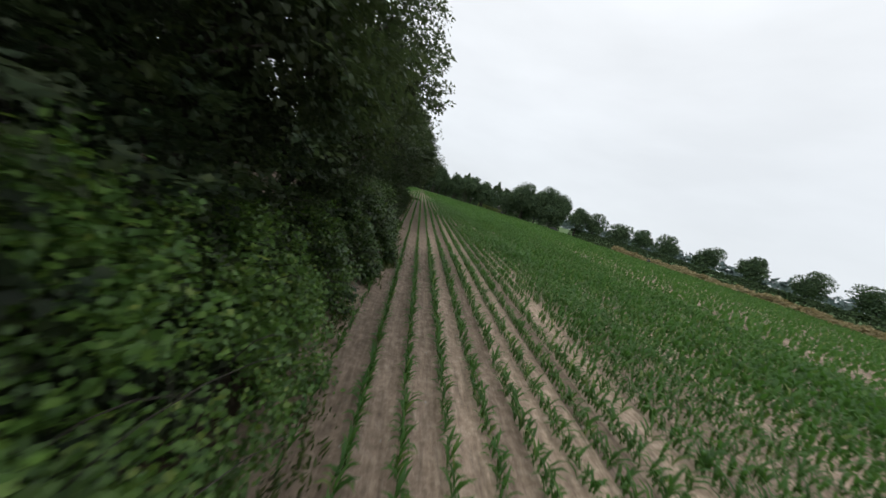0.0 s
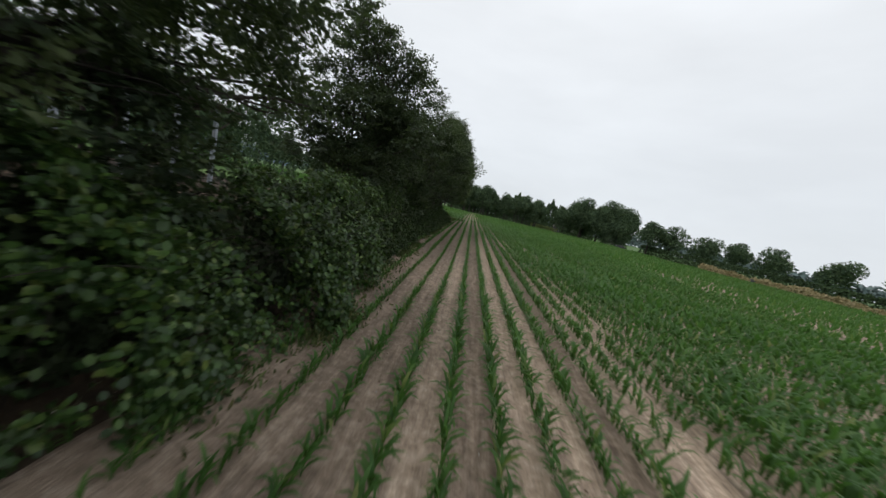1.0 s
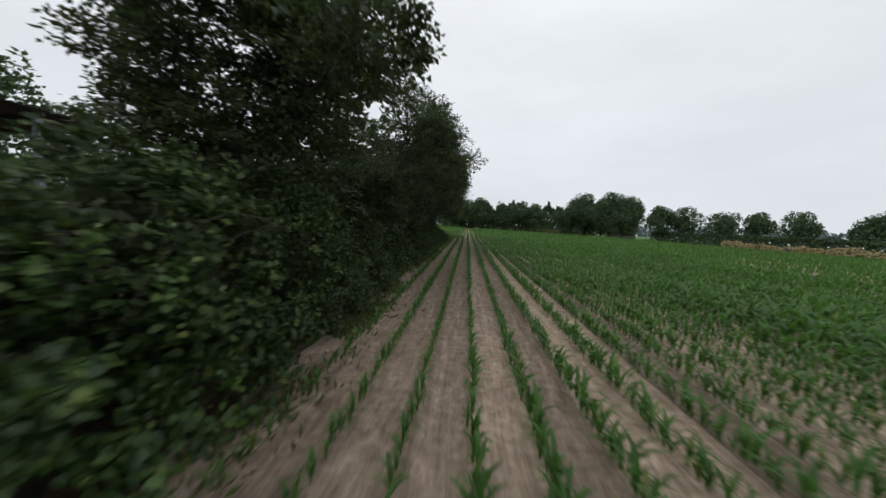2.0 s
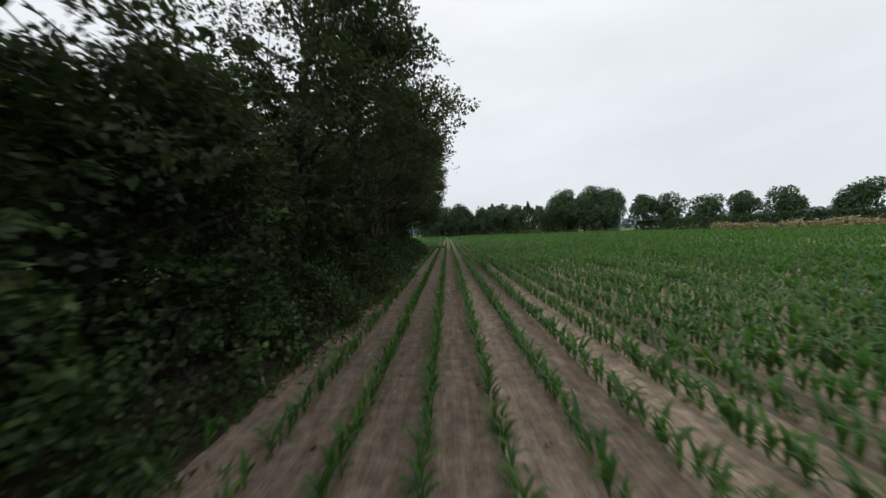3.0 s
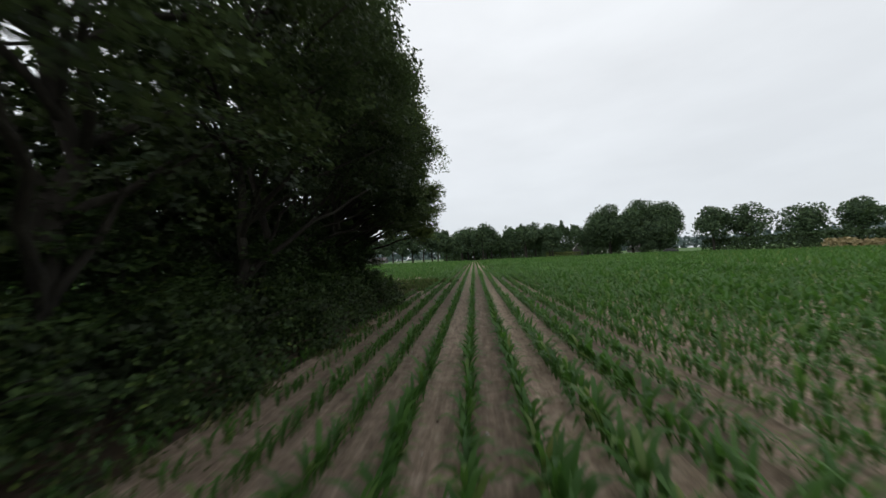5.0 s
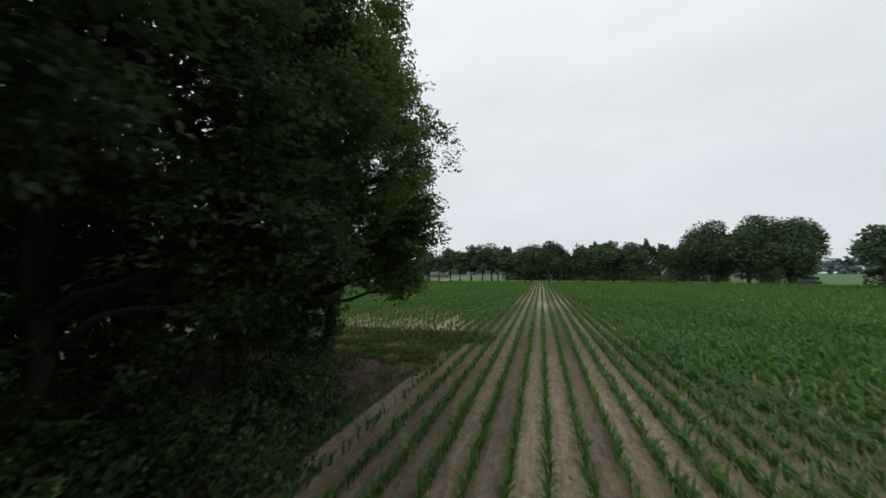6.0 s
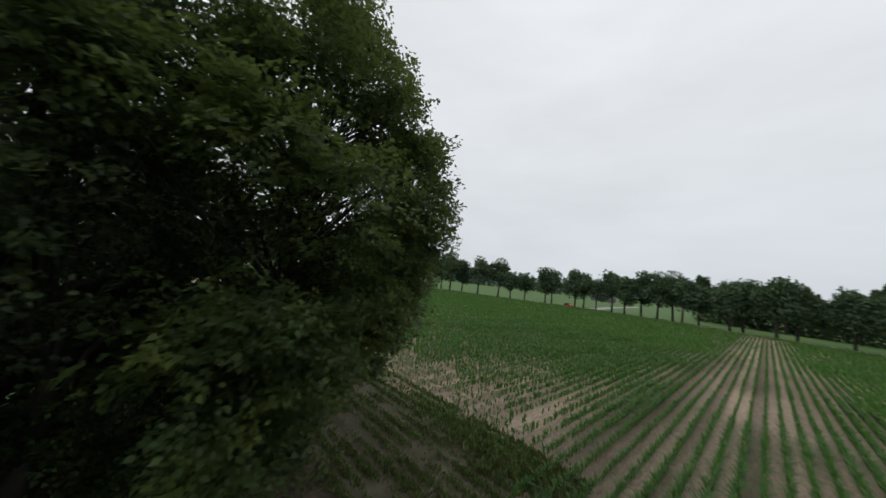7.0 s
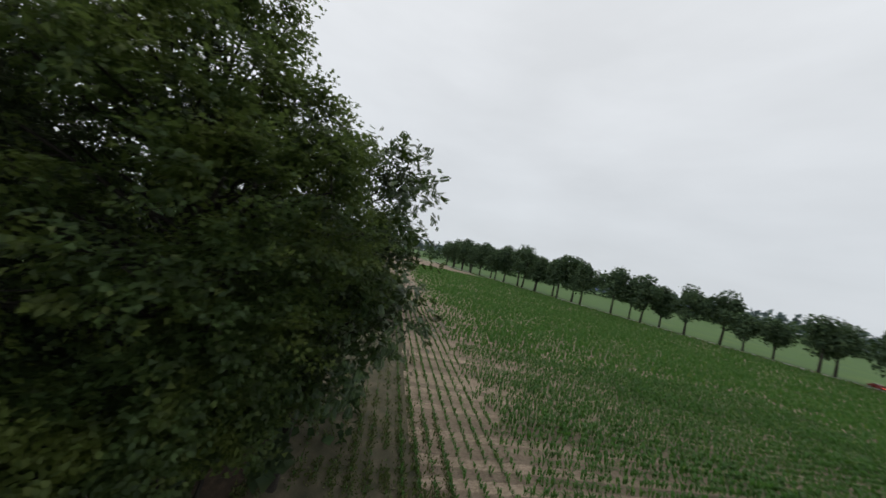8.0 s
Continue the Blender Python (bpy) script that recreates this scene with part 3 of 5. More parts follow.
def make_tree(name, x, y, H, R, seed, label, n_leaf, leaf=(0.112, 0.084), crown_base=0.25, hexed=0.05, mat=None, trunk_r=0.22, front=None, inner=1200, group="trees of the field belt", lean=(0, 0), blobs=16, squash=0.85, multi=1, droop=0.0, thin=1.0, airy=0.5, narrow=0.62, boughs=(), pockets=-0.25, fill=0.62, per=40, frond=None, gaps=(), sprays=2.0):
    """A tree: crooked trunk, limbs to each mass of foliage, and leaves in clumps on those masses. front: a direction on whose side the leaves are dense."""
    r = np.random.default_rng(seed)
    mat = mat or M_OAK
    z0 = float(ground_z(np.array(x), np.array(y))) - 0.1
    root = thing(name, x, y, z0, label, "tree", group)
    c0 = np.array([lean[0], lean[1], H * (crown_base + 1) / 2])
    half = np.array([R, R, H * (1 - crown_base) / 2])
    # masses of foliage
    C, S = [], []
    while len(C) < blobs:
        d = unit(r.normal(0, 1, 3))
        p = d * (r.random() ** 0.4) * 0.74
        taper = 1.0 if p[2] < -0.1 else 1.0 - narrow * (p[2] + 0.1)
        p = p * half * np.array([taper, taper, 1])
        C.append(c0 + p)
        S.append(R * r.uniform(0.26, 0.42) * (16 / blobs) ** 0.33)
    for bx, by, bz, bs in boughs:
        C.append(np.array([bx - x, by - y, bz - z0]))
        S.append(bs)
    main = blobs
    C, S = np.array(C), np.array(S)
    blobs = len(C)
    top = np.array([lean[0] * 0.7, lean[1] * 0.7, H * 0.70])
    for k in range(multi):
        base = np.array([r.normal(0, 0.25) if multi > 1 else 0, r.normal(0, 0.35) if multi > 1 else 0, 0])
        tip = top * np.array([1, 1, 0.86]) + (r.normal(0, R * 0.18, 3) * np.array([1, 1, 0.3]) if multi > 1 else 0)
        line = bent(base, tip, 10, H * 0.012, r)
        rad = trunk_r * (0.75 if multi > 1 else 1) * (1 - 0.85 * np.linspace(0, 1, 10)) * np.r_[1.35, 1.1, np.ones(8)]
        child("trunk", tri_mesh("trunk", *tube(line, rad, 9), M_BARK, True), root)
    trunk_line = line
    twigs = []
    for k in range(blobs):
        zz = np.clip(C[k][2] - r.uniform(0.4, 1.1) * R * 0.6, H * crown_base * 0.7, H * 0.66)
        a = np.array([np.interp(zz, trunk_line[:, 2], trunk_line[:, j]) for j in range(3)])
        n = 7
        line = bent(a, C[k], n, 0.10, r, 0.15)
        rr = max(trunk_r * 0.42 * (1 - zz / H * 0.6), 0.03)
        limb = tube(line, np.linspace(rr, rr * 0.25, n), 6)
        if k < 6:
            child("limb", tri_mesh("limb", *limb, M_BARK, True), root)
        else:
            twigs.append(limb)
        for _ in range(2):
            e = C[k] + unit(r.normal(0, 1, 3)) * S[k] * 0.9
            st = line[r.integers(3, n)]
            twigs.append(tube(bent(st, e, 4, 0.05, r), np.linspace(rr * 0.3, 0.008, 4), 3))
    tagged(child("branching", tri_mesh("branching", *join(twigs), M_BARK, True), root), kind="stuff")
    # clumps on the masses
    ncl = max(int(n_leaf / per), 1)
    got = []
    need = ncl
    w = S ** 2
    w[main:] *= sprays
    w = w / w.sum()
    while need > 0:
        b = r.choice(blobs, ncl * 2, p=w)
        d = unit(r.normal(0, 1, (len(b), 3)) + np.array([0, 0, 0.4]))
        p = C[b] + d * (S[b] * np.where(r.random(len(b)) < 0.07, r.uniform(1.1, 1.5, len(b)), r.uniform(0.55, 1.1, len(b))))[:, None] * np.array([1, 1, squash])
        # drop what lies deep inside other masses
        deep = (np.linalg.norm((p[:, None] - C[None]) / np.array([1, 1, squash]), axis=2) < S[None] * 0.62).sum(1) > 0
        keep = ~deep & (r.random(len(b)) < 1.0 - airy * np.clip((p[:, 2] / H - 0.35) / 0.65, 0, 1))
        # pockets between the sprays
        q = p + np.array([x, y, 0.0])
        pocket = np.sin(q @ np.array([3.3, 1.9, 1.5])) + np.sin(q @ np.array([-1.8, 3.1, 2.6]) + 1.0) + np.sin(q @ np.array([1.1, -2.1, 3.9]) + 2.0)
        keep &= pocket > np.where(b >= main, min(pockets - 1.0, -0.6), pockets)
        if front is not None:
            f = np.array(front, float)
            side = ((p - c0) @ f) / R
            keep &= (b >= main) | (r.random(len(b)) < np.clip(0.62 + side * 0.9, 0.12, 1))
        w_ = q + np.array([0, 0, z0])
        keep &= wood_edge(w_) > np.where(b < main, lobes(w_) + 0.75, 0.05 + 0.25 * r.random(len(b)))
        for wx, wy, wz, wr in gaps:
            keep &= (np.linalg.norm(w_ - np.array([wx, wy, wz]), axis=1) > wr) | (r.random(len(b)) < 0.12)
        got.append(np.concatenate([p, d], 1)[keep])
        need -= keep.sum()
    got = np.concatenate(got)[:ncl]
    cp, cd = got[:, :3], got[:, 3:]
    own = unit((cd + r.normal(0, 0.45, cd.shape)) * np.array([1, 1, 0.5]) + np.array([0, 0, -droop]))
    rad = r.uniform(0.24, 0.46, (ncl, 1)) * (R / 4.2) ** 0.5 * thin
    t = r.random((ncl, per, 1))
    up = unit(np.array([0, 0, 1.0]) + r.normal(0, 0.35, (ncl, 3)))
    across = unit(np.cross(own, up))
    fan = r.uniform(-1, 1, (ncl, per, 1)) * (1.05 - 0.6 * t)
    P = cp[:, None] + own[:, None] * (t - 0.3) * rad[:, None] * 2.4 + across[:, None] * fan * rad[:, None] * 1.1
    P = (P + r.normal(0, 0.15, (ncl, per, 3)) * rad[:, None] * np.array([1, 1, 0.7])).reshape(-1, 3)
    ax = unit(own[:, None] * 0.8 + across[:, None] * np.sign(fan) * 0.6 + r.normal(0, 0.5, (ncl, per, 3))).reshape(-1, 3)
    ax[:, 2] -= 0.05 + droop * 0.5
    nm = unit(r.normal(0, 0.26, P.shape) + np.repeat(up, per, 0) + np.repeat(cd, per, 0) * 0.5)
    ln = leaf[0] * r.uniform(0.7, 1.25, len(P))
    wd = ln * leaf[1] / leaf[0]
    cut = int(len(P) * hexed)
    half_ = cut + int((len(P) - cut) * 0.4)
    sets = [scatter(P, ax, nm, ln, wd, frond)] if frond else [scatter(P[cut:half_], ax[cut:half_], nm[cut:half_], ln[cut:half_], wd[cut:half_], RHOMB), scatter(P[half_:], ax[half_:], nm[half_:], ln[half_:], wd[half_:] * 1.25, TRI)]
    if cut and not frond:
        sets.append(scatter(P[:cut], ax[:cut], nm[:cut], ln[:cut], wd[:cut], HEX))
    child("crown", tri_mesh("crown", *join(sets), mat), root)
    # dark inner leaves added to block light inside the crown
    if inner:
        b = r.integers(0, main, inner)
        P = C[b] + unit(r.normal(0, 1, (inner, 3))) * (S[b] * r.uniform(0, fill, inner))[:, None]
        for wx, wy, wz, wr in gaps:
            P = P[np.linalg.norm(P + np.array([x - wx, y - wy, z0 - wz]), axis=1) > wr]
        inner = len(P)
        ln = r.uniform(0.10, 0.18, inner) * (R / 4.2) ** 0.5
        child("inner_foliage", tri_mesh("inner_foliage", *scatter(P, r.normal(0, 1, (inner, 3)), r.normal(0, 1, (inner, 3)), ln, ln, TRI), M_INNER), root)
    return root


OAK = "dark green oak with dense overhanging crown beside the maize"
BELT = [
    # x, y, height, radius, leaves, base, lean
    (-6.2, 35.24, 12.5, 4.2, 20000, 0.12, (0.3, 0.3)),
    (-5.8, 39.49, 12.0, 4.1, 26000, 0.12, (0.3, 0)),
    (-5.5, 43.06, 11.6, 3.8, 32000, 0.10, (0.3, 0.4)),
    (-6.6, 58.9, 11.8, 3.8, 46000, 0.05, (0.2, 0)),
    (-5.4, 64.2, 5.6, 2.6, 9000, 0.04, (0.4, 0)),
    (-5.0, 68.6, 11.5, 3.5, 19000, 0.05, (1.2, 0.5)),
    (-5.2, 73.15, 12.3, 4.2, 22000, 0.10, (1.4, 0)),
    (-4.9, 78.3, 12.9, 4.2, 15000, 0.14, (0.9, 0)),
    (-5.5, 82.55, 13.2, 4.3, 18000, 0.12, (1.0, 0)),
    (-5.8, 87.05, 13.5, 4.4, 18000, 0.12, (0.9, 0)),
    (-6.4, 91.4, 14.8, 4.6, 28000, 0.12, (0.9, 0)),
]
# boughs that reach past the round of a crown: x, y, z, radius
BOUGHS = {
    2: [(-3.6, 39.1, 5.2, 1.1), (-4.2, 40.09, 5.4, 1.1), (-3.7, 41.18, 5.7, 1.0), (-5, 40.88, 4.2, 1.2)],
    3: [(-2.6, 44.6, 6.4, 0.9), (-2.6, 46.0, 7.6, 0.9), (-2.9, 44.6, 8.6, 1.0), (-3.0, 47.6, 8.6, 0.8), (-3.2, 43.0, 9.4, 1.0), (-2.8, 43.6, 5.2, 0.9), (-4.5, 46.23, 4.3, 1.0), (-5.5, 46.72, 4.6, 0.9), (-6.6, 46.82, 4.0, 1.0), (-3.7, 46.33, 5.6, 0.9), (-3.2, 47.02, 6.1, 0.7), (-4.4, 47.71, 6.4, 0.7), (-4.2, 44.84, 4.0, 1.0), (-3.5, 43.26, 7.2, 1.1), (-3.4, 44.84, 6.6, 0.9), (-3.4, 45.83, 7.6, 0.8), (-4.2, 46.03, 7.6, 1.0), (-4.7, 46.82, 6.9, 1.1), (-4.6, 47.81, 5.6, 0.6), (-4.3, 48.4, 4.85, 0.5), (-3.7, 48.3, 4.55, 0.4), (-5.2, 48.9, 5.15, 0.5)],
    4: [(-8.4, 57.91, 6.0, 1.0), (-8.6, 58.5, 8.2, 1.0), (-7.4, 58.7, 10.2, 1.2), (-5.5, 59.69, 10.8, 1.3), (-4.3, 59.69, 8.8, 1.3), (-4, 58.9, 6.2, 1.4), (-6.2, 57.31, 6.6, 1.5), (-7.4, 58.11, 4.2, 1.3), (-9.5, 58.7, 4.5, 1.1), (-9.3, 58.9, 6.1, 0.9)],
    7: [(-0.3, 71.7, 6.5, 0.65), (0.0, 72.1, 6.9, 0.55), (-0.9, 71.6, 6.3, 0.7), (-4.2, 71.77, 3.9, 1.0), (-3.9, 72.46, 5.0, 1.0), (-5.6, 72.36, 4.8, 1.2), (-6.5, 73.75, 5.5, 1.4), (-7, 73.15, 3.8, 1.3), (-4, 74.14, 6.2, 1.1), (-5.4, 71.17, 3.4, 1.2), (-1.4, 69.6, 5.8, 0.8), (-1.1, 70.38, 6.2, 0.7), (-2, 72.06, 5.0, 1.1)],
}
for k, (x, y, H, R, n, base, lean) in enumerate(BELT, 1):
    make_tree("oak_tree", x, y, H, R, 100 + k, OAK, int(n * 1.1), mat=M_SHADE_OAK if k > 9 or k in (1, 4, 5, 6) else M_OAK, leaf=(0.135, 0.1) if k == 4 else (0.112, 0.084), crown_base=base, lean=lean, front=(0.3, -0.9, 0.0) if k == 4 else (0.75, -0.5, 0.0), multi=2 if k in (1, 4, 8, 10) else 1, inner=1800 if 4 < k < 9 else 13000 if k in (1, 2, 4) else 4500, airy=0.8 if k == 6 else 0.6 if 4 < k < 9 else 0.2 if k in (1, 2) else 0.1 if k == 4 else 0.5, pockets=-1.1 if k == 4 else 0.55 if 6 < k < 10 else 0.1, fill=0.85 if k == 4 else 0.6, narrow=0.4 if k == 4 else 0.62, boughs=BOUGHS.get(k, []) + (edge_sprays(56.4, 61.0, 5.0, 12.2, 504, 0.6) if k == 4 else edge_sprays(y - 2.6, y + 2.6, 4.4, 12.5, 500 + k, 0.62) if k > 4 and H > 6 else []))
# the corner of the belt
# openings on the camera's sight lines through the crowns, where limbs show against sky
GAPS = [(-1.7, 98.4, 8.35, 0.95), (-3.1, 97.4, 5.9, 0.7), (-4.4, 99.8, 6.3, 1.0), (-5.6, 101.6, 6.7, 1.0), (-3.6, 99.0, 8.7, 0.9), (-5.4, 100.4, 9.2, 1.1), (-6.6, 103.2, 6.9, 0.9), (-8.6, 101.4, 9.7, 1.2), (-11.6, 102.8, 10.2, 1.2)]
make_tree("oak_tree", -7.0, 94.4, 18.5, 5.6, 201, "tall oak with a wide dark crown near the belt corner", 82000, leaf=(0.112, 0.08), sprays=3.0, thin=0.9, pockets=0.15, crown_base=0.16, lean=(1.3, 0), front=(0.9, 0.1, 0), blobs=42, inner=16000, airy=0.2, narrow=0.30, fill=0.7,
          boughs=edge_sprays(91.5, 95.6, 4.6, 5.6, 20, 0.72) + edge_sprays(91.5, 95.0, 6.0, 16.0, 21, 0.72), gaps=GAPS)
corner = make_tree("oak_tree", -8.1, 99.6, 16.9, 5.6, 202, "broad oak at the belt corner with drooping boughs", 110000, leaf=(0.125, 0.088), sprays=4.0, mat=M_LIT_OAK, thin=0.85, pockets=0.5, crown_base=0.2, lean=(1.3, -0.2), front=(0.7, 0.6, 0), blobs=42, droop=0.2, inner=4000, airy=0.5, narrow=0.42, fill=0.6, trunk_r=0.26,
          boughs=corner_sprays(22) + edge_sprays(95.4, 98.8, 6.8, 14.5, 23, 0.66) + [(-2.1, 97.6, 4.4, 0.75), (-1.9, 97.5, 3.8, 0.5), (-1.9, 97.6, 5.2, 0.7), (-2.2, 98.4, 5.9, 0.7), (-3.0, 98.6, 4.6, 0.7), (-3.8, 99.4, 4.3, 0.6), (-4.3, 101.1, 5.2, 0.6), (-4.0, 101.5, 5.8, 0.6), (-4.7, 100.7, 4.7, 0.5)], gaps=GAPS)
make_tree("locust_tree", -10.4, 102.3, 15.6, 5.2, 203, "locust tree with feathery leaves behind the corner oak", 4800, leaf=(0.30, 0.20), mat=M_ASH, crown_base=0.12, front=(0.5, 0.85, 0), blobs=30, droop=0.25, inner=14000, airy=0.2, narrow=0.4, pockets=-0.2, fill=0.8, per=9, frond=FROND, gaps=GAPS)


def dead_bough(root, org, line, rad, seed):
    """A bare bleached bough with a few twigs; line in world metres."""
    r = np.random.default_rng(seed)
    P = np.array(line, float) - np.array(org)
    q = np.linspace(0, len(P) - 1, 10)
    C = np.stack([np.interp(q, np.arange(len(P)), P[:, j]) for j in range(3)], -1) + r.normal(0, rad * 0.5, (10, 3))
    child("bough", tri_mesh("bough", *tube(C, np.linspace(rad, rad * 0.45, 10), 7), M_DEADWOOD, True), root, "bare bleached bough")
    for k in (6, 7, 8, 9):
        e = C[k] + unit(r.normal(0, 1, 3) + np.array([0.4, 0, 0.1])) * r.uniform(0.25, 0.6)
        child("twig", tri_mesh("twig", *tube(bent(C[k], e, 5, 0.03, r), np.linspace(rad * 0.35, 0.004, 5), 5), M_DEADWOOD, True), root, "bare bleached twig")


dead_bough(corner, (-8.1, 99.6, float(ground_z(np.array(-8.1), np.array(99.6))) - 0.1), [(-6.6, 101.02, 7.4), (-4.8, 101.9, 8.2), (-3.5, 102.39, 8.5)], 0.022, 61)
for k, (line, rad) in enumerate([
    ([(-5.1, 77.11, 0.2), (-4.5, 77.51, 2.2), (-4.4, 78.1, 3.0)], 0.028),
    ([(-4.9, 81.56, 0.2), (-4.6, 81.34, 2.35), (-4.55, 81.16, 3.4)], 0.024),
    ([(-6.6, 98.57, 0.0), (-6.3, 99.26, 2.6), (-6, 99.16, 4.0), (-6.2, 99.45, 4.9)], 0.026),
]):
    x, y, z = line[0]
    z = float(ground_z(np.array(x), np.array(y))) - 0.05
    line[0] = (x, y, z)
    dead_bough(thing("dead_limb", x, y, z, "bare pale dead limb standing in the shaded scrub", "branch", "dead limbs"), (x, y, z), line, rad, 62 + k)


def make_ivy_trunk(x, y):
    """A slender trunk wrapped in ivy."""
    r = np.random.default_rng(77)
    root = thing("ivy_clad_tree", x, y, 0.0, "slender tree trunk wrapped in dark ivy at the belt corner", "tree")
    line = bent((0, 0, -0.05), (0.5, 0.3, 5.6), 9, 0.09, r)
    child("trunk", tri_mesh("trunk", *tube(line, np.linspace(0.14, 0.07, 9), 9), M_BARK, True), root)
    n = 2600
    z = r.uniform(0.05, 5.2, n)
    a = r.uniform(0, 2 * math.pi, n)
    rad = 0.16 + 0.22 * np.clip(np.sin(z * 1.9 + 0.5), 0, 1) * r.random(n) + 0.12 * r.random(n)
    P = np.stack([np.interp(z, line[:, 2], line[:, 0]) + np.cos(a) * rad, np.interp(z, line[:, 2], line[:, 1]) + np.sin(a) * rad, z], -1)
    out = np.stack([np.cos(a), np.sin(a), np.full(n, 0.4)], -1)
    ax = r.normal(0, 0.5, (n, 3)) + np.array([0, 0, -0.8])
    ln = r.uniform(0.08, 0.15, n)
    child("ivy", tri_mesh("ivy", *scatter(P, ax, out + r.normal(0, 0.4, (n, 3)), ln, ln * 0.9, HEX), M_OAK), root, "dark glossy ivy")


make_ivy_trunk(-7.3, 100.6)
# second line: oaks added behind the belt to block light and sky gaps
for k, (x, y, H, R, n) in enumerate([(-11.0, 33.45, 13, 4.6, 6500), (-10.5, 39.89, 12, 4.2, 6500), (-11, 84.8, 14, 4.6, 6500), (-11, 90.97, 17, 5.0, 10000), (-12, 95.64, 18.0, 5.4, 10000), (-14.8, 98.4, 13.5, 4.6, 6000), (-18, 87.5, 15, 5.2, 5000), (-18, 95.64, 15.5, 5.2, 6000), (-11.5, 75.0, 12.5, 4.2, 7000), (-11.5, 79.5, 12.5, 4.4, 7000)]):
    make_tree("oak_tree", x, y, H, R, 300 + k, "oak added in the second line to darken the belt", int(n * 0.8), mat=M_SHADE_OAK, leaf=(0.32, 0.24), crown_base=0.04, inner=900, hexed=0)

# shrubs under the trees
SHRUB = "dense dark hazel shrub under the oaks on the bank"
k = 0
for y in np.r_[np.arange(28.4, 44.4, 2.9), 45.2, np.arange(61.1, 100.6, 2.9)]:
    back = float(np.interp(y, [30, 59, 62.5, 64.5, 68, 70, 75, 86, 90, 101], [-4.9, -5.4, -5.0, -5.0, -5.0, -5.2, -6.0, -6.0, -6.3, -7.6]))
    tall = float(np.interp(y, [30, 59, 65, 71, 75, 101], [1.0, 0.9, 1.1, 1.1, 0.9, 0.9]))
    make_tree("hazel_shrub", back + rng.normal(0, 0.2), float(y), rng.uniform(4.1, 5.2) * tall, 2.1, 340 + k, SHRUB, 4400, mat=M_SHADE_OAK if y < 60 else M_SHADE_SCRUB, leaf=(0.115, 0.09), crown_base=0.0, trunk_r=0.06, front=(1, 0, 0), inner=1200, group="shrubs under the oaks", blobs=13, multi=3)
    k += 1
# extra shrubs added to close a bright opening, with shade-darkened leaves
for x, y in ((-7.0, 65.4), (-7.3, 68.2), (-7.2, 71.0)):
    make_tree("hazel_shrub", x, y, 5.4, 2.3, 360 + k, SHRUB, 4400, mat=M_SHADE_SCRUB, leaf=(0.13, 0.1), crown_base=0.0, trunk_r=0.06, front=(1, -0.3, 0), inner=3000, group="shrubs under the oaks", blobs=13, multi=3)
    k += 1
# unseen filler behind the oaks: blocks light and sight through the belt
DARK = "thicket added behind the front trees to block light"
for y in np.r_[np.arange(28, 46, 3.4), np.arange(63.2, 102.0, 3.4)]:
    make_tree("fill_thicket", -9.0 + rng.normal(0, 0.4), float(y), rng.uniform(5.0, 6.2) * (1.35 if y > 81 or 40 < y < 47 else 1.0), 3.0, 380 + k, DARK, 1700, leaf=(0.46, 0.38), crown_base=0.0, trunk_r=0.08, inner=1000, group="thicket behind the oaks", blobs=12, hexed=0)
    k += 1


# ---------------------------------------------------------------- bramble and scrub along the bank
def scrub_height(y):
    return np.interp(y, [26, 36, 41, 47, 50, 56, 60, 67, 73, 76.5, 88, 99.5, 102.5], [2.9, 2.7, 2.1, 2.3, 2.6, 2.6, 2.2, 1.1, 1.2, 1.5, 1.4, 1.0, 0.5])


def scrub_front(y):
    return np.interp(y, [26, 35, 37, 41, 45, 49, 51, 53, 58.7, 64.7, 70.6, 77.5, 81.2, 87.6, 93.7, 96.6, 98.6, 100.5], [-2.7, -2.5, -2.5, -3.0, -2.7, -2.2, -2.5, -3.0, -3.0, -3.3, -3.1, -3.1, -3.2, -3.2, -3.1, -3.6, -5.2, -7.4])


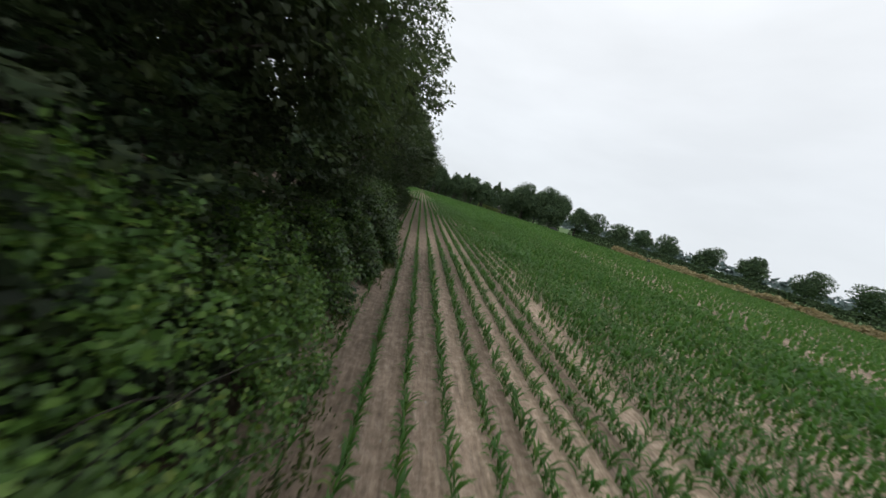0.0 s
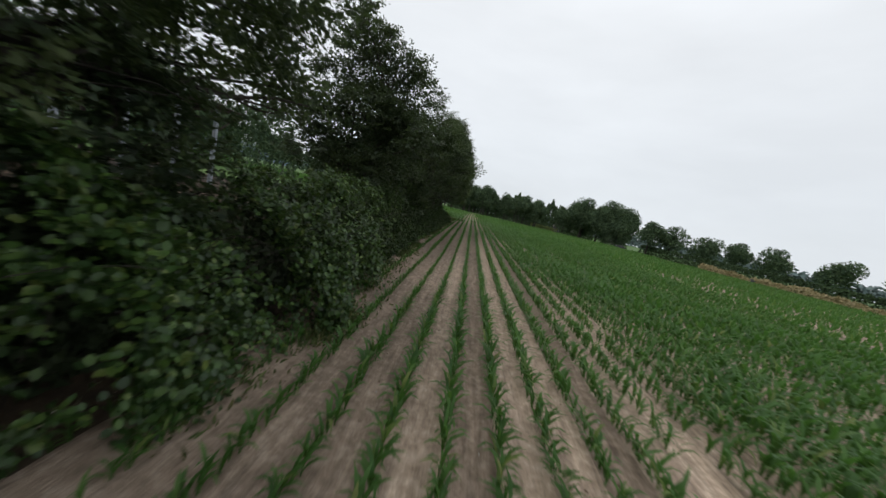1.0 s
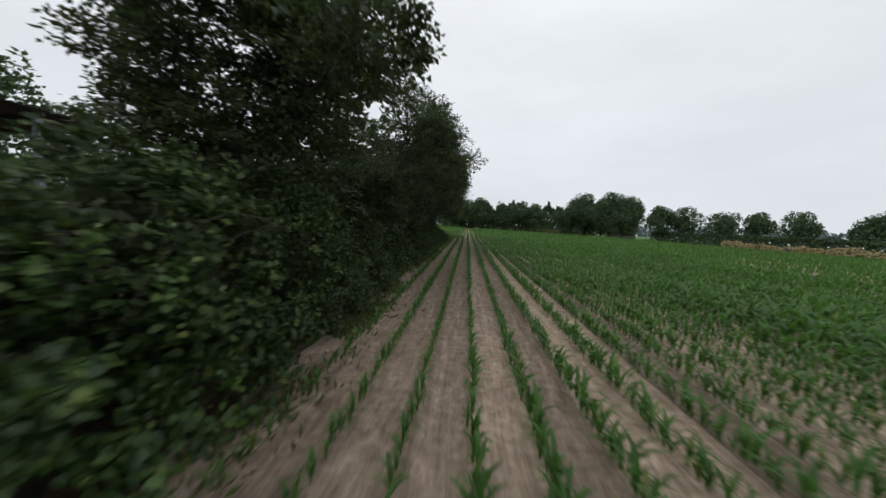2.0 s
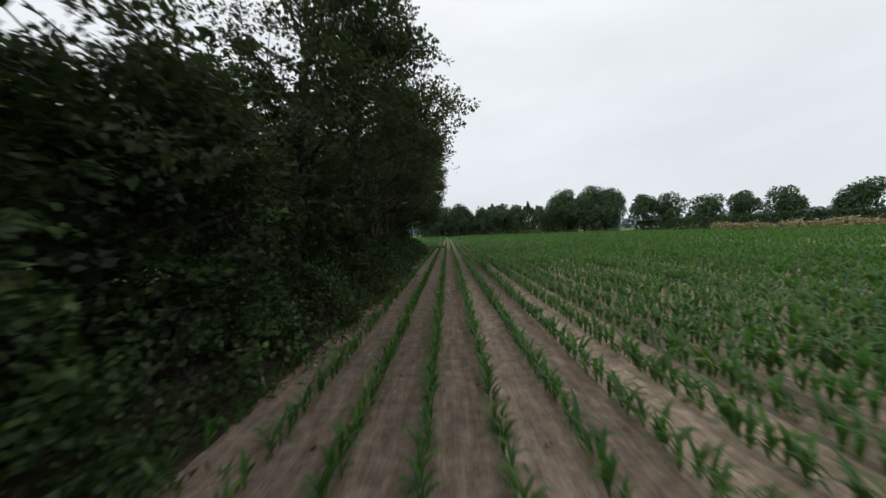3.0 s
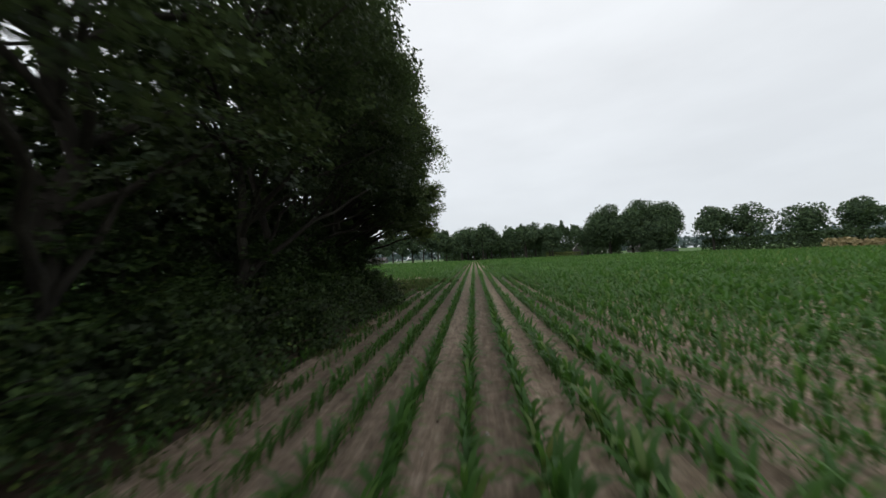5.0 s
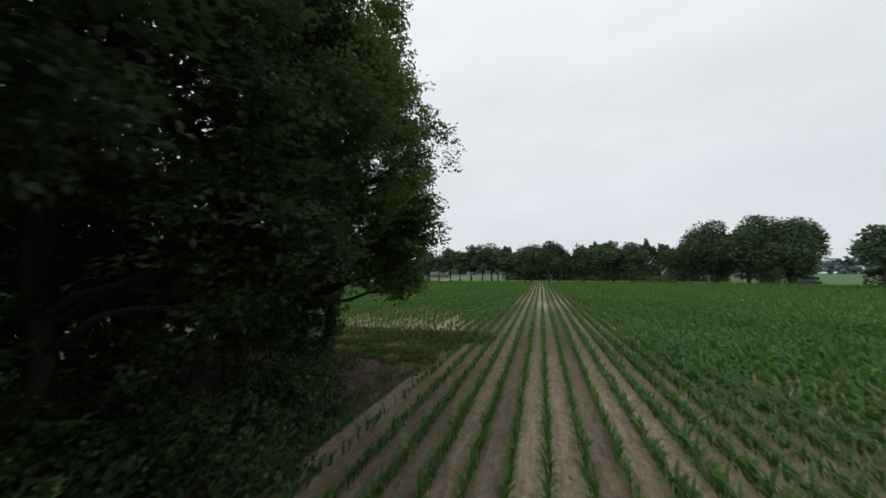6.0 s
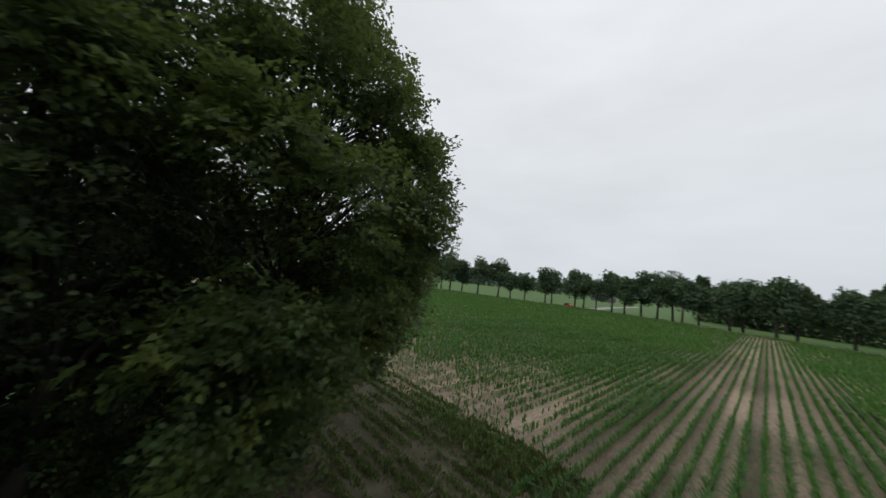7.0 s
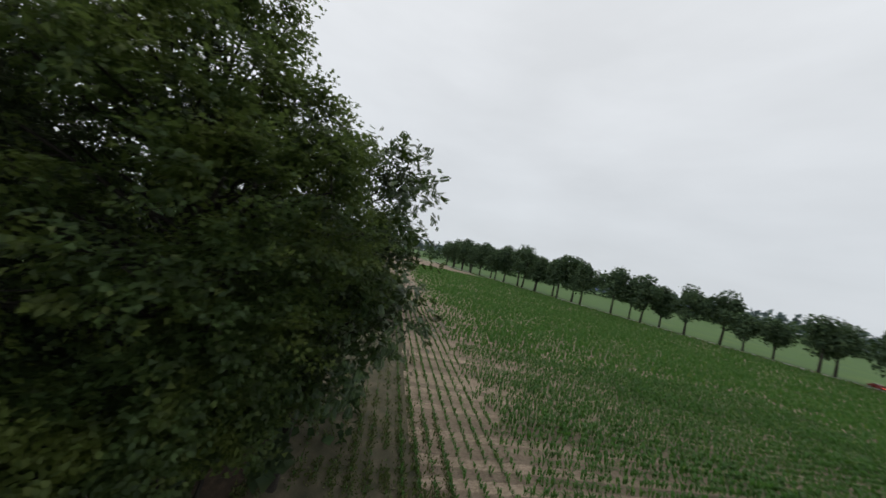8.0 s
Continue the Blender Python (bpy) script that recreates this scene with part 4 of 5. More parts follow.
def make_bramble(y0, y1, n, seed):
    r = np.random.default_rng(seed)
    ym = (y0 + y1) / 2
    xf = float(scrub_front(ym))
    h = float(scrub_height(ym))
    root = thing("bramble_bush", xf - 1.4, ym, 0.0, "fresh light-green hornbeam and bramble scrub on the bank" if ym < 42 else "rampant dark green bramble bush spilling onto the soil" if ym < 54 else "dark scrub under the oaks, shade put into its leaf colour", "bush", "brambles along the bank")
    org = np.array([xf - 1.4, ym, 0.0])
    per = 33
    fine = ym < 58
    ns = int(n * (3.8 if fine else 3.4)) // per
    n = ns * per
    y = r.uniform(y0 - 0.4, y1 + 0.4, ns)
    hh = scrub_height(y) * (1 + 0.12 * np.sin(y * 2.1 + seed) + 0.08 * np.sin(y * 5.3))
    u = r.random(ns)
    # face of the bush from its foot over a rounded shoulder to the back
    ang = u * 2.2
    depth = 2.6
    prof_x = -depth * (1 - np.cos(np.clip(ang, 0, math.pi) * 0.8)) / 2 * 1.25
    prof_z = np.sin(np.clip(ang * 0.78, 0, math.pi / 2))
    bulge = 0.32 * np.sin(y * 1.7 + seed * 0.7) + 0.22 * np.sin(y * 4.1 + prof_z * 5)
    x = scrub_front(y) + 0.15 + prof_x + bulge * (0.35 + prof_z * 0.65) - r.exponential(0.22, ns) + 0.1
    z = prof_z * hh + r.normal(0, 0.08, ns) + ground_z(x, y) * 0.5 + 0.05
    lump = noise_grid(y * 1.0 + 40, z * 1.0 + x, 0.55, 0.5)
    x = x - np.clip(0.5 - lump, 0, 1) * (2.0 if fine else 1.4)
    z = z + (lump - 0.5) * 0.7 * prof_z
    # sprays: leaves set along a short arching shoot
    out = unit(np.stack([1.0 - prof_z * 0.6, r.normal(0, 0.5, ns), 0.25 + prof_z * 0.8], -1) + r.normal(0, 0.25, (ns, 3)))
    side = unit(np.cross(out, np.array([0, 0, 1.0])) + r.normal(0, 0.2, (ns, 3)))
    t = np.linspace(-0.45, 0.55, per)[None, :, None]
    long_ = r.uniform(0.25, 0.6, (ns, 1, 1))
    P = np.stack([x, y, z], -1)[:, None] + out[:, None] * t * long_ - np.array([0, 0, 1.0]) * (np.clip(t + 0.2, 0, 1) ** 2) * long_ * 0.7 + side[:, None] * r.normal(0, 0.13, (ns, per, 1)) + r.normal(0, 0.06, (ns, per, 3))
    P = P.reshape(-1, 3)
    P[:, 2] = np.maximum(P[:, 2], 0.04)
    rep = np.repeat(out, per, 0)
    nm = unit(rep * 0.5 + r.normal(0, 0.22 if fine else 0.35, (n, 3)) + np.array([0.25, 0, 0.7]))
    ax = unit(rep * 0.6 + r.normal(0, 0.7, (n, 3)) + np.array([0.1, 0, -0.25]))
    ln = r.uniform(0.075, 0.135, n) * ((0.78 if ym < 42 else 0.95) if fine else 0.8) * np.repeat(r.uniform(0.8, 1.25, ns), per)
    child("foliage", tri_mesh("foliage", *scatter(P - org, ax, nm, ln, ln * 0.82, HEX if fine and ym > 42 else RHOMB), M_HORNBEAM if ym < 42 else M_BRAMBLE if ym < 54 else M_SHADE_SCRUB), root)
    # dark inner leaves added as shade inside the bush
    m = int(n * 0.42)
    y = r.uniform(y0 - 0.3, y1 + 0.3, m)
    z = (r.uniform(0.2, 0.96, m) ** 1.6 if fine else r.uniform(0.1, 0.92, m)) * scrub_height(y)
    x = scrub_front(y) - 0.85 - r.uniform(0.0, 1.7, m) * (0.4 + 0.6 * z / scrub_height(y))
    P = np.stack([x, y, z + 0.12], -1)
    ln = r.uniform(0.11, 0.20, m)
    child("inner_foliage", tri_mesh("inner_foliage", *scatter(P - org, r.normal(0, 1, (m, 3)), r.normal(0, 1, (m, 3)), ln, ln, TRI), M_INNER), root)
    canes = []
    for _ in range(9):
        yy = r.uniform(y0, y1)
        a = np.array([xf - r.uniform(0.5, 1.6), yy, 0.2])
        top = a + np.array([r.uniform(0.2, 0.9), r.normal(0, 0.6), float(scrub_height(yy)) * r.uniform(0.8, 1.1)])
        e = top + np.array([r.uniform(0.3, 0.8), r.normal(0, 0.7), -r.uniform(0.3, 1.0)])
        q = np.linspace(0, 1, 9)[:, None]
        line = (1 - q) ** 2 * a + 2 * q * (1 - q) * top + q * q * e
        canes.append(tube(line - org, np.linspace(0.009, 0.004, 9), 4))
    tagged(child("cane_tangle", tri_mesh("cane_tangle", *join(canes), M_BARK, True), root), kind="stuff")
    return root


k = 0
y = 26.5
while y < 98.0:
    n = int((2200 if y > 33 else 1500) * (0.5 + 0.2 * float(scrub_height(y + 1.5))))
    make_bramble(y, y + 3.0, n, 400 + k)
    y += 3.0
    k += 1


# ---------------------------------------------------------------- maize
def maize_lod(x, y, h, seed, leaves, seg):
    """Young maize plants: arching blades that leave a short stalk to two sides."""
    r = np.random.default_rng(seed)
    n = len(x)
    t = np.linspace(0, 1, seg + 1)
    sets = []
    face = r.uniform(0, 2 * math.pi, n)
    zg = ground_z(x, y)
    for k in range(leaves):
        f = k / max(leaves - 1, 1)
        az = face + math.pi * (k % 2) + r.normal(0, 0.5, n)
        L = h * r.uniform(0.75, 1.1, n) * (0.75 + 0.35 * math.sin(math.pi * (0.25 + 0.6 * f)))
        if seg == 2:
            L = L * 0.84
        base = h * (0.10 + 0.42 * f)
        up = (r.uniform(1.0, 1.3, n) if seg > 1 else r.uniform(0.75, 1.25, n)) + 0.15 * f
        dx, dy = np.cos(az), np.sin(az)
        bend = r.uniform(1.7, 3.1, n) - 0.5 * f
        ang = up[:, None] - bend[:, None] * t[None] ** 1.3
        step = L[:, None] / seg
        rr = np.concatenate([np.zeros((n, 1)), np.cumsum(np.cos(ang[:, :-1]) * step, 1)], 1)
        zz = np.concatenate([np.zeros((n, 1)), np.cumsum(np.sin(ang[:, :-1]) * step, 1)], 1)
        C = np.stack([x[:, None] + dx[:, None] * rr, y[:, None] + dy[:, None] * rr, (zg + base)[:, None] + zz], -1)
        wid = (L[:, None] * 0.055 + 0.005) * np.sin(math.pi * np.clip(0.18 + 0.82 * t, 0, 1))[None] * (1.0 if seg > 2 else 2.1 if seg == 2 else 8.5)
        sd = np.stack([-dy, dx, np.zeros(n)], -1)[:, None]
        Lf, Rt = C[:, :-1] - sd * wid[:, :-1, None], C[:, :-1] + sd * wid[:, :-1, None]
        body = np.stack([Lf, Rt], 2).reshape(n, -1, 3)
        V = np.concatenate([body, C[:, -1:]], 1)
        m = V.shape[1]
        f0 = []
        for s in range(seg - 1):
            a, b, c, d = 2 * s, 2 * s + 1, 2 * s + 3, 2 * s + 2
            f0 += [(a, b, c), (a, c, d)]
        f0.append((2 * seg - 2, 2 * seg - 1, 2 * seg))
        F = np.array(f0)[None] + (np.arange(n) * m)[:, None, None]
        sets.append((V.reshape(-1, 3), F.reshape(-1, 3)))
    return join(sets)


def vigour(x, y):
    """How well the crop stands: poor under the trees and in patches, strong in the open."""
    a = np.sin(x * 0.31 + 1.3) * np.sin(y * 0.17 + 0.4) + 0.6 * np.sin(x * 0.9 - y * 0.23) + 0.5 * np.sin(x * 0.13 + y * 0.41)
    open_ = np.interp(x, [-3.2, -2.0, 0, 3, 5, 8, 30], [0.55, 0.72, 0.92, 1.05, 1.32, 1.5, 1.45])
    open_ = np.where((x < -1.4) & (y > 106.4), 0.92 + 0.3 * np.clip((y - 113) / 8, 0, 1), open_)
    open_ = np.where(x > 3.5, open_ * np.interp(y, [58, 70, 96, 108], [1.0, 0.76, 0.76, 0.86]), open_)
    return open_ * (1 + 0.12 * a) * np.interp(y, [55, 70, 92, 104], [0.88, 1.0, 1.04, 1.14])


def maize_rows(x0, x1, y0, y1, step, r):
    xs = np.arange(math.ceil(x0 / ROW), math.floor(x1 / ROW) + 1) * ROW
    ys = np.arange(y0, y1, step)
    X, Y = np.meshgrid(xs, ys)
    X = X.ravel() + r.normal(0, 0.025, X.size)
    Y = Y.ravel() + r.normal(0, step * 0.25, Y.size)
    return X, Y


def stand(X, Y, r, gap=0.03):
    v = vigour(X, Y)
    patch = noise_grid(X, Y)
    keep = in_field(X, Y) & (r.random(len(X)) > gap + np.clip((patch - np.where(np.abs(X - 2.0) < 4.5, 0.88, np.where((X > 6) | (Y > 145), 0.93, np.where(X < -5, 0.72 + 0.2 * np.clip((Y - 115) / 8, 0, 1), 0.8)))) * 4.0, 0, 0.85))
    keep &= ~((X < -3) & (r.random(len(X)) < np.interp(Y, [113.4, 117.4, 124, 130], [0.3, 0.25, 0.12, 0.0]) * np.clip(noise_grid(X + 31, Y, 1.5, 4.0) * 1.8, 0, 1) * np.clip((-X - 5) / 6, 0.2, 1)))
    poor = (np.abs(X - 4.5) < 0.2) & (Y < 48) | (np.abs(X - 6.75) < 0.2) & (Y > 66) & (Y < 84)
    keep &= ~(poor & (r.random(len(X)) < 0.6))
    keep &= ~((X < -1.8) & (Y < 100) & (r.random(len(X)) < 0.4))
    keep &= ~((Y > 100.7) & (Y < head_end(X)) & (X < -2.4))
    return X[keep], Y[keep], (0.40 * v * (1.12 - 0.35 * np.clip(patch - 0.45, 0, 1)))[keep] * r.uniform(0.75, 1.2, keep.sum())


def make_maize():
    r = np.random.default_rng(21)
    sets = []
    X, Y = maize_rows(-3.0, 9.1, 31.0, 126.0, 0.115, r)
    x, y, h = stand(X, Y, r)
    sets.append(maize_lod(x, y, h, 1, 5, 3))
    # stalks
    n = len(x)
    P = np.stack([x, y, ground_z(x, y) - 0.02], -1)
    tri = (np.array([(-0.5, 0, 0), (0.5, 0, 0), (0.2, 1, 0), (-0.2, 1, 0)], float), np.array([(0, 1, 2), (0, 2, 3)]))
    sets.append(scatter(P, np.tile([[0, 0, 1.0]], (n, 1)) + r.normal(0, 0.06, (n, 3)), np.tile([[0.7, -0.7, 0.0]], (n, 1)), h * 0.6, np.full(n, 0.022), tri))
    X, Y = maize_rows(9.6, 25.5, 36.0, 141.0, 0.16, r)
    X2, Y2 = maize_rows(-33.0, 9.1, 109.0, 159.0, 0.16, r)
    k2 = ~((X2 > -3.1) & (Y2 < 126.0))
    x, y, h = stand(np.r_[X, X2[k2]], np.r_[Y, Y2[k2]], r)
    sets.append(maize_lod(x, y, h, 2, 4, 2))
    X, Y = maize_rows(25.8, 135.0, 40.0, 185.0, 0.9, r)
    X2, Y2 = maize_rows(-95.0, 25.5, 109.0, 185.0, 0.52, r)
    k2 = ~((X2 > -33.1) & (X2 < 9.3) & (Y2 < 159.0)) & ~((X2 > 9.3) & (Y2 < 141.0))
    X3, Y3 = maize_rows(-97.0, 100.0, 185.0, 246.0, 1.1, r)
    X4, Y4 = maize_rows(-190.0, -95.5, 109.0, 220.0, 1.1, r)
    x, y, h = stand(np.r_[X, X2[k2], X3, X4], np.r_[Y, Y2[k2], Y3, Y4], r)
    h = h * np.where((y > 185) | (x < -95.2), 1.2, 1.0)
    sets.append(maize_lod(x, y, h * 1.02, 3, 3, 1))
    # rows across the headland past the corner of the belt
    ys = HEAD_Y + 3.6 - ROW * np.arange(16)
    X, Y = np.meshgrid(np.arange(-68, -2.6, 0.17), ys)
    X, Y = X.ravel() + r.normal(0, 0.04, X.size), Y.ravel() + r.normal(0, 0.025, Y.size)
    patch = noise_grid(Y + 50, X, 1.6, 6.0)
    keep = (r.random(len(X)) > np.interp(Y, [101.4, 106.7, 107.8, 110.4, 114.4], [0.75, 0.6, 0.22, 0.1, 0.08]) + np.clip(patch - 0.72, 0, 1) * 2.0) & (Y < head_end(X) - 0.2)
    h = np.interp(Y, [101.4, 106.7, 108, 112.4], [0.17, 0.22, 0.33, 0.38]) * r.uniform(0.55, 1.25, len(X))
    sets.append(maize_lod(X[keep], Y[keep], h[keep], 4, 4, 2))
    V, F = join(sets)
    ob = new("maize_crop", tri_mesh("maize_crop", V, F, M_MAIZE))
    tagged(ob, "young green maize plants in long straight rows on sandy soil", "crop", kind="stuff")
    return len(F)


make_maize()


def make_weeds():
    """Low weeds and grass on the shaded headland, and a rank strip where the rows turn."""
    r = np.random.default_rng(55)
    n = 46000
    x, y = -2.2 - r.exponential(9.0, n), HEAD_Y + 3.6 - ROW * r.integers(5, 17, n) + r.normal(0, 0.13, n)
    keep = (noise_grid(x + 200, y, 1.3, 1.3) + r.normal(0, 0.12, n) > 0.42) & (x > -45) & (y > 101.0)
    x, y = x[keep], y[keep]
    m = 4200
    x2, y2 = -0.8 - np.abs(r.normal(0, 4.0, m)), 108.4 + r.normal(0, 0.6, m)
    X, Y = np.r_[x, x2], np.r_[y, y2]
    tall = np.r_[r.uniform(0.06, 0.20, len(x)), r.uniform(0.15, 0.42, m)]
    P = np.stack([X, Y, ground_z(X, Y) - 0.01], -1)
    ax = unit(r.normal(0, 0.45, P.shape) + np.array([0, 0, 0.8]))
    V, F = scatter(P, ax, r.normal(0, 1, P.shape), tall, tall * 0.3 + 0.03, RHOMB)
    # tufts along the foot of the bank, thicker where it ends
    m = 20000
    y = np.r_[r.uniform(35, 100.5, 9000), r.uniform(46.0, 64.0, 5000), r.uniform(95.0, 102.4, 6000)]
    x = np.r_[scrub_front(y[:14000]) + 0.15 + np.abs(r.normal(0, 0.3, 14000)), r.uniform(-7.5, -2.7, 6000)]
    keep = noise_grid(x + 90, y, 0.9, 1.4) + r.normal(0, 0.1, m) > np.where((y > 47) & (y < 63), 0.42, 0.58)
    x, y = x[keep], y[keep]
    P = np.stack([x, y, ground_z(x, y) - 0.01], -1)
    ax = unit(r.normal(0, 0.5, P.shape) + np.array([0.2, 0, 0.8]))
    tall = r.uniform(0.06, 0.22, len(x))
    V, F = join([(V, F), scatter(P, ax, r.normal(0, 1, P.shape), tall, tall * 0.2 + 0.012, RHOMB)])
    return tagged(new("headland_weeds", tri_mesh("headland_weeds", V, F, M_WEED)), "rank grass and low weeds on the headland and bank foot", "weeds", kind="stuff")


make_weeds()


# ---------------------------------------------------------------- distance: avenues, woods, hedges
def far_tree(name, seed, H, R, base, n, label, group, mat=None, leaf=0.5):
    r = np.random.default_rng(seed)
    root = thing(name, 0, 0, -0.05, label, "tree", group)
    blobs = 13
    half = np.array([R, R, H * (1 - base) / 2])
    c0 = np.array([0, 0, H * (1 + base) / 2])
    C = []
    for _ in range(blobs):
        p = unit(r.normal(0, 1, 3)) * r.random() ** 0.4 * 0.66
        p[:2] *= 1 - 0.3 * max(p[2], 0)
        C.append(c0 + p * half)
    C = np.array(C)
    S = R * r.uniform(0.38, 0.56, blobs)
    line = bent((0, 0, 0), (r.normal(0, 0.3), r.normal(0, 0.3), H * 0.8), 7, 0.08, r)
    child("trunk", tri_mesh("trunk", *tube(line, 0.25 * (H / 12) * np.linspace(1.15, 0.2, 7), 7), M_BARK, True), root)
    br = []
    for k in range(blobs):
        z = np.clip(C[k][2] - R * 0.5, H * base * 0.9, H * 0.75)
        a = np.array([np.interp(z, line[:, 2], line[:, j]) for j in range(3)])
        br.append(tube(bent(a, C[k], 4, 0.1, r), np.linspace(0.09, 0.02, 4), 5))
    tagged(child("branching", tri_mesh("branching", *join(br), M_BARK, True), root), kind="stuff")
    b = r.integers(0, blobs, n)
    d = unit(r.normal(0, 1, (n, 3)) + np.array([0, 0, 0.2]))
    P = C[b] + d * (S[b] * r.uniform(0.6, 1.0, n))[:, None]
    ln = leaf * r.uniform(0.6, 1.3, n)
    nm = unit(d + r.normal(0, 0.45, (n, 3)) + np.array([0, 0, 0.25]))
    ax = r.normal(0, 1, (n, 3))
    k = int(n * 0.4)
    sets = [scatter(P[:k], ax[:k], nm[:k], ln[:k], ln[:k] * 0.75, RHOMB), scatter(P[k:], ax[k:], nm[k:], ln[k:], ln[k:], TRI)]
    child("crown", tri_mesh("crown", *join(sets), mat or M_FAR_LEAF), root)
    return root


def place(ob, x, y, rz, s):
    c = copy_thing(ob, pose(x, y, -0.05, 0, 0, rz))
    c.scale = (s, s, s)
    return c


AV = "slim green avenue tree with a bare trunk beside the road"
kinds = [far_tree("avenue_tree", 500 + k, 17.0 + 0.9 * (k % 3), 5.6 + 0.4 * (k % 4), 0.22, 2600, AV, "avenue trees", leaf=0.92) for k in range(6)]
spots = []
r = np.random.default_rng(31)
# along the road, both sides
for off in (-3.2, 3.4):
    L = np.array(beside(AVENUE, off))
    run = np.concatenate([[0], np.cumsum(np.linalg.norm(np.diff(L, axis=0), axis=1))])
    near_wood = float(np.interp(-48.0, L[:, 0], run))
    for q in np.r_[np.arange(60.0, near_wood, 14.5), np.arange(near_wood, run[-1], 11.0)]:
        if r.random() < 0.95:
            q = q + r.normal(0, 1.3) + (3.5 if off > 0 else 0)
            spots.append((float(np.interp(q, run, L[:, 0])), float(np.interp(q, run, L[:, 1]))))
# in front of the thicket past the side road
for x in (-8, 1, 10, 18, 27, 36, 44):
    spots.append((x + r.normal(0, 1.0), 292 + r.normal(0, 1.6)))
for k, (x, y) in enumerate(spots):
    s = r.uniform(0.9, 1.14) * float(np.interp(x, [-180, -130, -100, -78, -48, -40], [1.3, 1.2, 1.0, 0.9, 0.9, 1.0]))
    if k < len(kinds):
        kinds[k].matrix_world = pose(x, y, -0.05, 0, 0, r.uniform(0, 360))
        kinds[k].scale = (s, s, s)
    else:
        place(kinds[k % len(kinds)], x, y, r.uniform(0, 360), s)

BIG = "large spreading oak in a clump at the field end"
big = [far_tree("oak_tree", 540 + k, 26.0 + 0.8 * k, 10.6 + 0.5 * k, 0.06, 9500, BIG, "oak clump", leaf=0.85) for k in range(3)]
for k, (x, y, s) in enumerate([(85, 228, 1.02), (75, 231, 0.99), (66, 234, 0.92), (79, 226, 0.48), (91, 236, 0.8), (83, 239, 1.0), (70, 242, 0.92), (58, 240, 0.78)]):
    if k < 3:
        big[k].matrix_world = pose(x, y, -0.05, 0, 0, 40 * k)
        big[k].scale = (s, s, s)
    else:
        place(big[k % 3], x, y, 67 * k, s)

HT = "round-crowned field tree behind the long hedge"
hk = [far_tree("field_tree", 560 + k, 19.5, 6.9 + 0.5 * k, 0.14, 3800, HT, "trees behind the hedge", leaf=0.8) for k in range(3)]
for k, (x, y, s) in enumerate([(87, 199, 1.0), (94, 194, 0.9), (103, 185, 0.88), (110, 177, 0.86), (119, 171, 0.82), (129, 160, 0.9), (138, 147, 0.92), (144, 131, 0.84), (155, 120, 0.92), (161, 102, 0.9), (169, 86, 0.92), (175, 66, 0.9)]):
    if k < 3:
        hk[k].matrix_world = pose(x, y, -0.05, 0, 0, 50 * k)
        hk[k].scale = (s, s, s)
    else:
        place(hk[k % 3], x, y, 71 * k, s)


def leaf_wall(name, line, h, w, per_m, leaf, mat, label, category, seed, lump=0.25, kind=""):
    """A hedge or thicket as leaves over a rounded long body."""
    r = np.random.default_rng(seed)
    P = np.array(line, float)
    s = np.concatenate([[0], np.cumsum(np.linalg.norm(np.diff(P, axis=0), axis=1))])
    n = int(s[-1] * per_m)
    q = r.uniform(0, s[-1], n)
    C = np.stack([np.interp(q, s, P[:, 0]), np.interp(q, s, P[:, 1])], -1)
    q2 = np.clip(q + 0.5, 0, s[-1])
    C2 = np.stack([np.interp(q2, s, P[:, 0]), np.interp(q2, s, P[:, 1])], -1)
    q1 = np.clip(q - 0.5, 0, s[-1])
    C1 = np.stack([np.interp(q1, s, P[:, 0]), np.interp(q1, s, P[:, 1])], -1)
    T = unit(C2 - C1)
    N = np.stack([-T[:, 1], T[:, 0]], -1)
    a = r.uniform(0, math.pi, n)
    hh = h * (1 + lump * (0.5 * np.sin(q * 0.7) + 0.5 * np.sin(q * 0.23 + 1) + 0.3 * np.sin(q * 1.9)))
    off = np.cos(a) * w / 2
    z = np.minimum(np.sin(a) * 1.25, 1.0) * hh * r.uniform(0.82, 1.05, n)
    V = np.concatenate([C + N * off[:, None], np.maximum(z, 0.1)[:, None]], 1)
    ln = leaf * r.uniform(0.6, 1.3, n)
    nm = np.concatenate([N * np.cos(a)[:, None], np.sin(a)[:, None]], 1) + r.normal(0, 0.5, (n, 3))
    ob = new(name, tri_mesh(name, *scatter(V, r.normal(0, 1, (n, 3)), nm, ln, ln * 0.8, RHOMB), mat))
    return tagged(ob, label, category, kind=kind)


HL = [(p[0] + 1.8, p[1]) for p in HEDGE[:6]]
leaf_wall("hedge", HL, 4.5, 3.0, 150, 0.62, M_HEDGE, "long clipped dark green hedge at the field edge", "hedge", 41, 0.05)
leaf_wall("tall_grass", [(p[0] - 1.6, p[1]) for p in HEDGE[1:6]], 2.0, 2.8, 110, 0.6, M_STRAW, "strip of ripe straw-coloured tall grass before the hedge", "grass", 42, 0.3, "stuff")
leaf_wall("woodland", [(-22, 304), (8, 300), (28, 298), (46, 296), (66, 290), (90, 276)], 17.0, 10, 400, 1.0, M_HEDGE, "dark thicket behind the avenue", "woodland", 43, 0.28, "stuff")
leaf_wall("hedge", [(39.5, 249), (57, 248)], 2.7, 1.8, 120, 0.4, M_PALEHEDGE, "yellow-green garden hedge by the house", "hedge", 44, 0.08)
leaf_wall("lane_verge", [(p[0], p[1] - 3.4) for p in LANE], 0.3, 1.8, 22, 0.5, M_GRASS, "rough grass verge along the lane", "grass", 45, 0.3, "stuff")
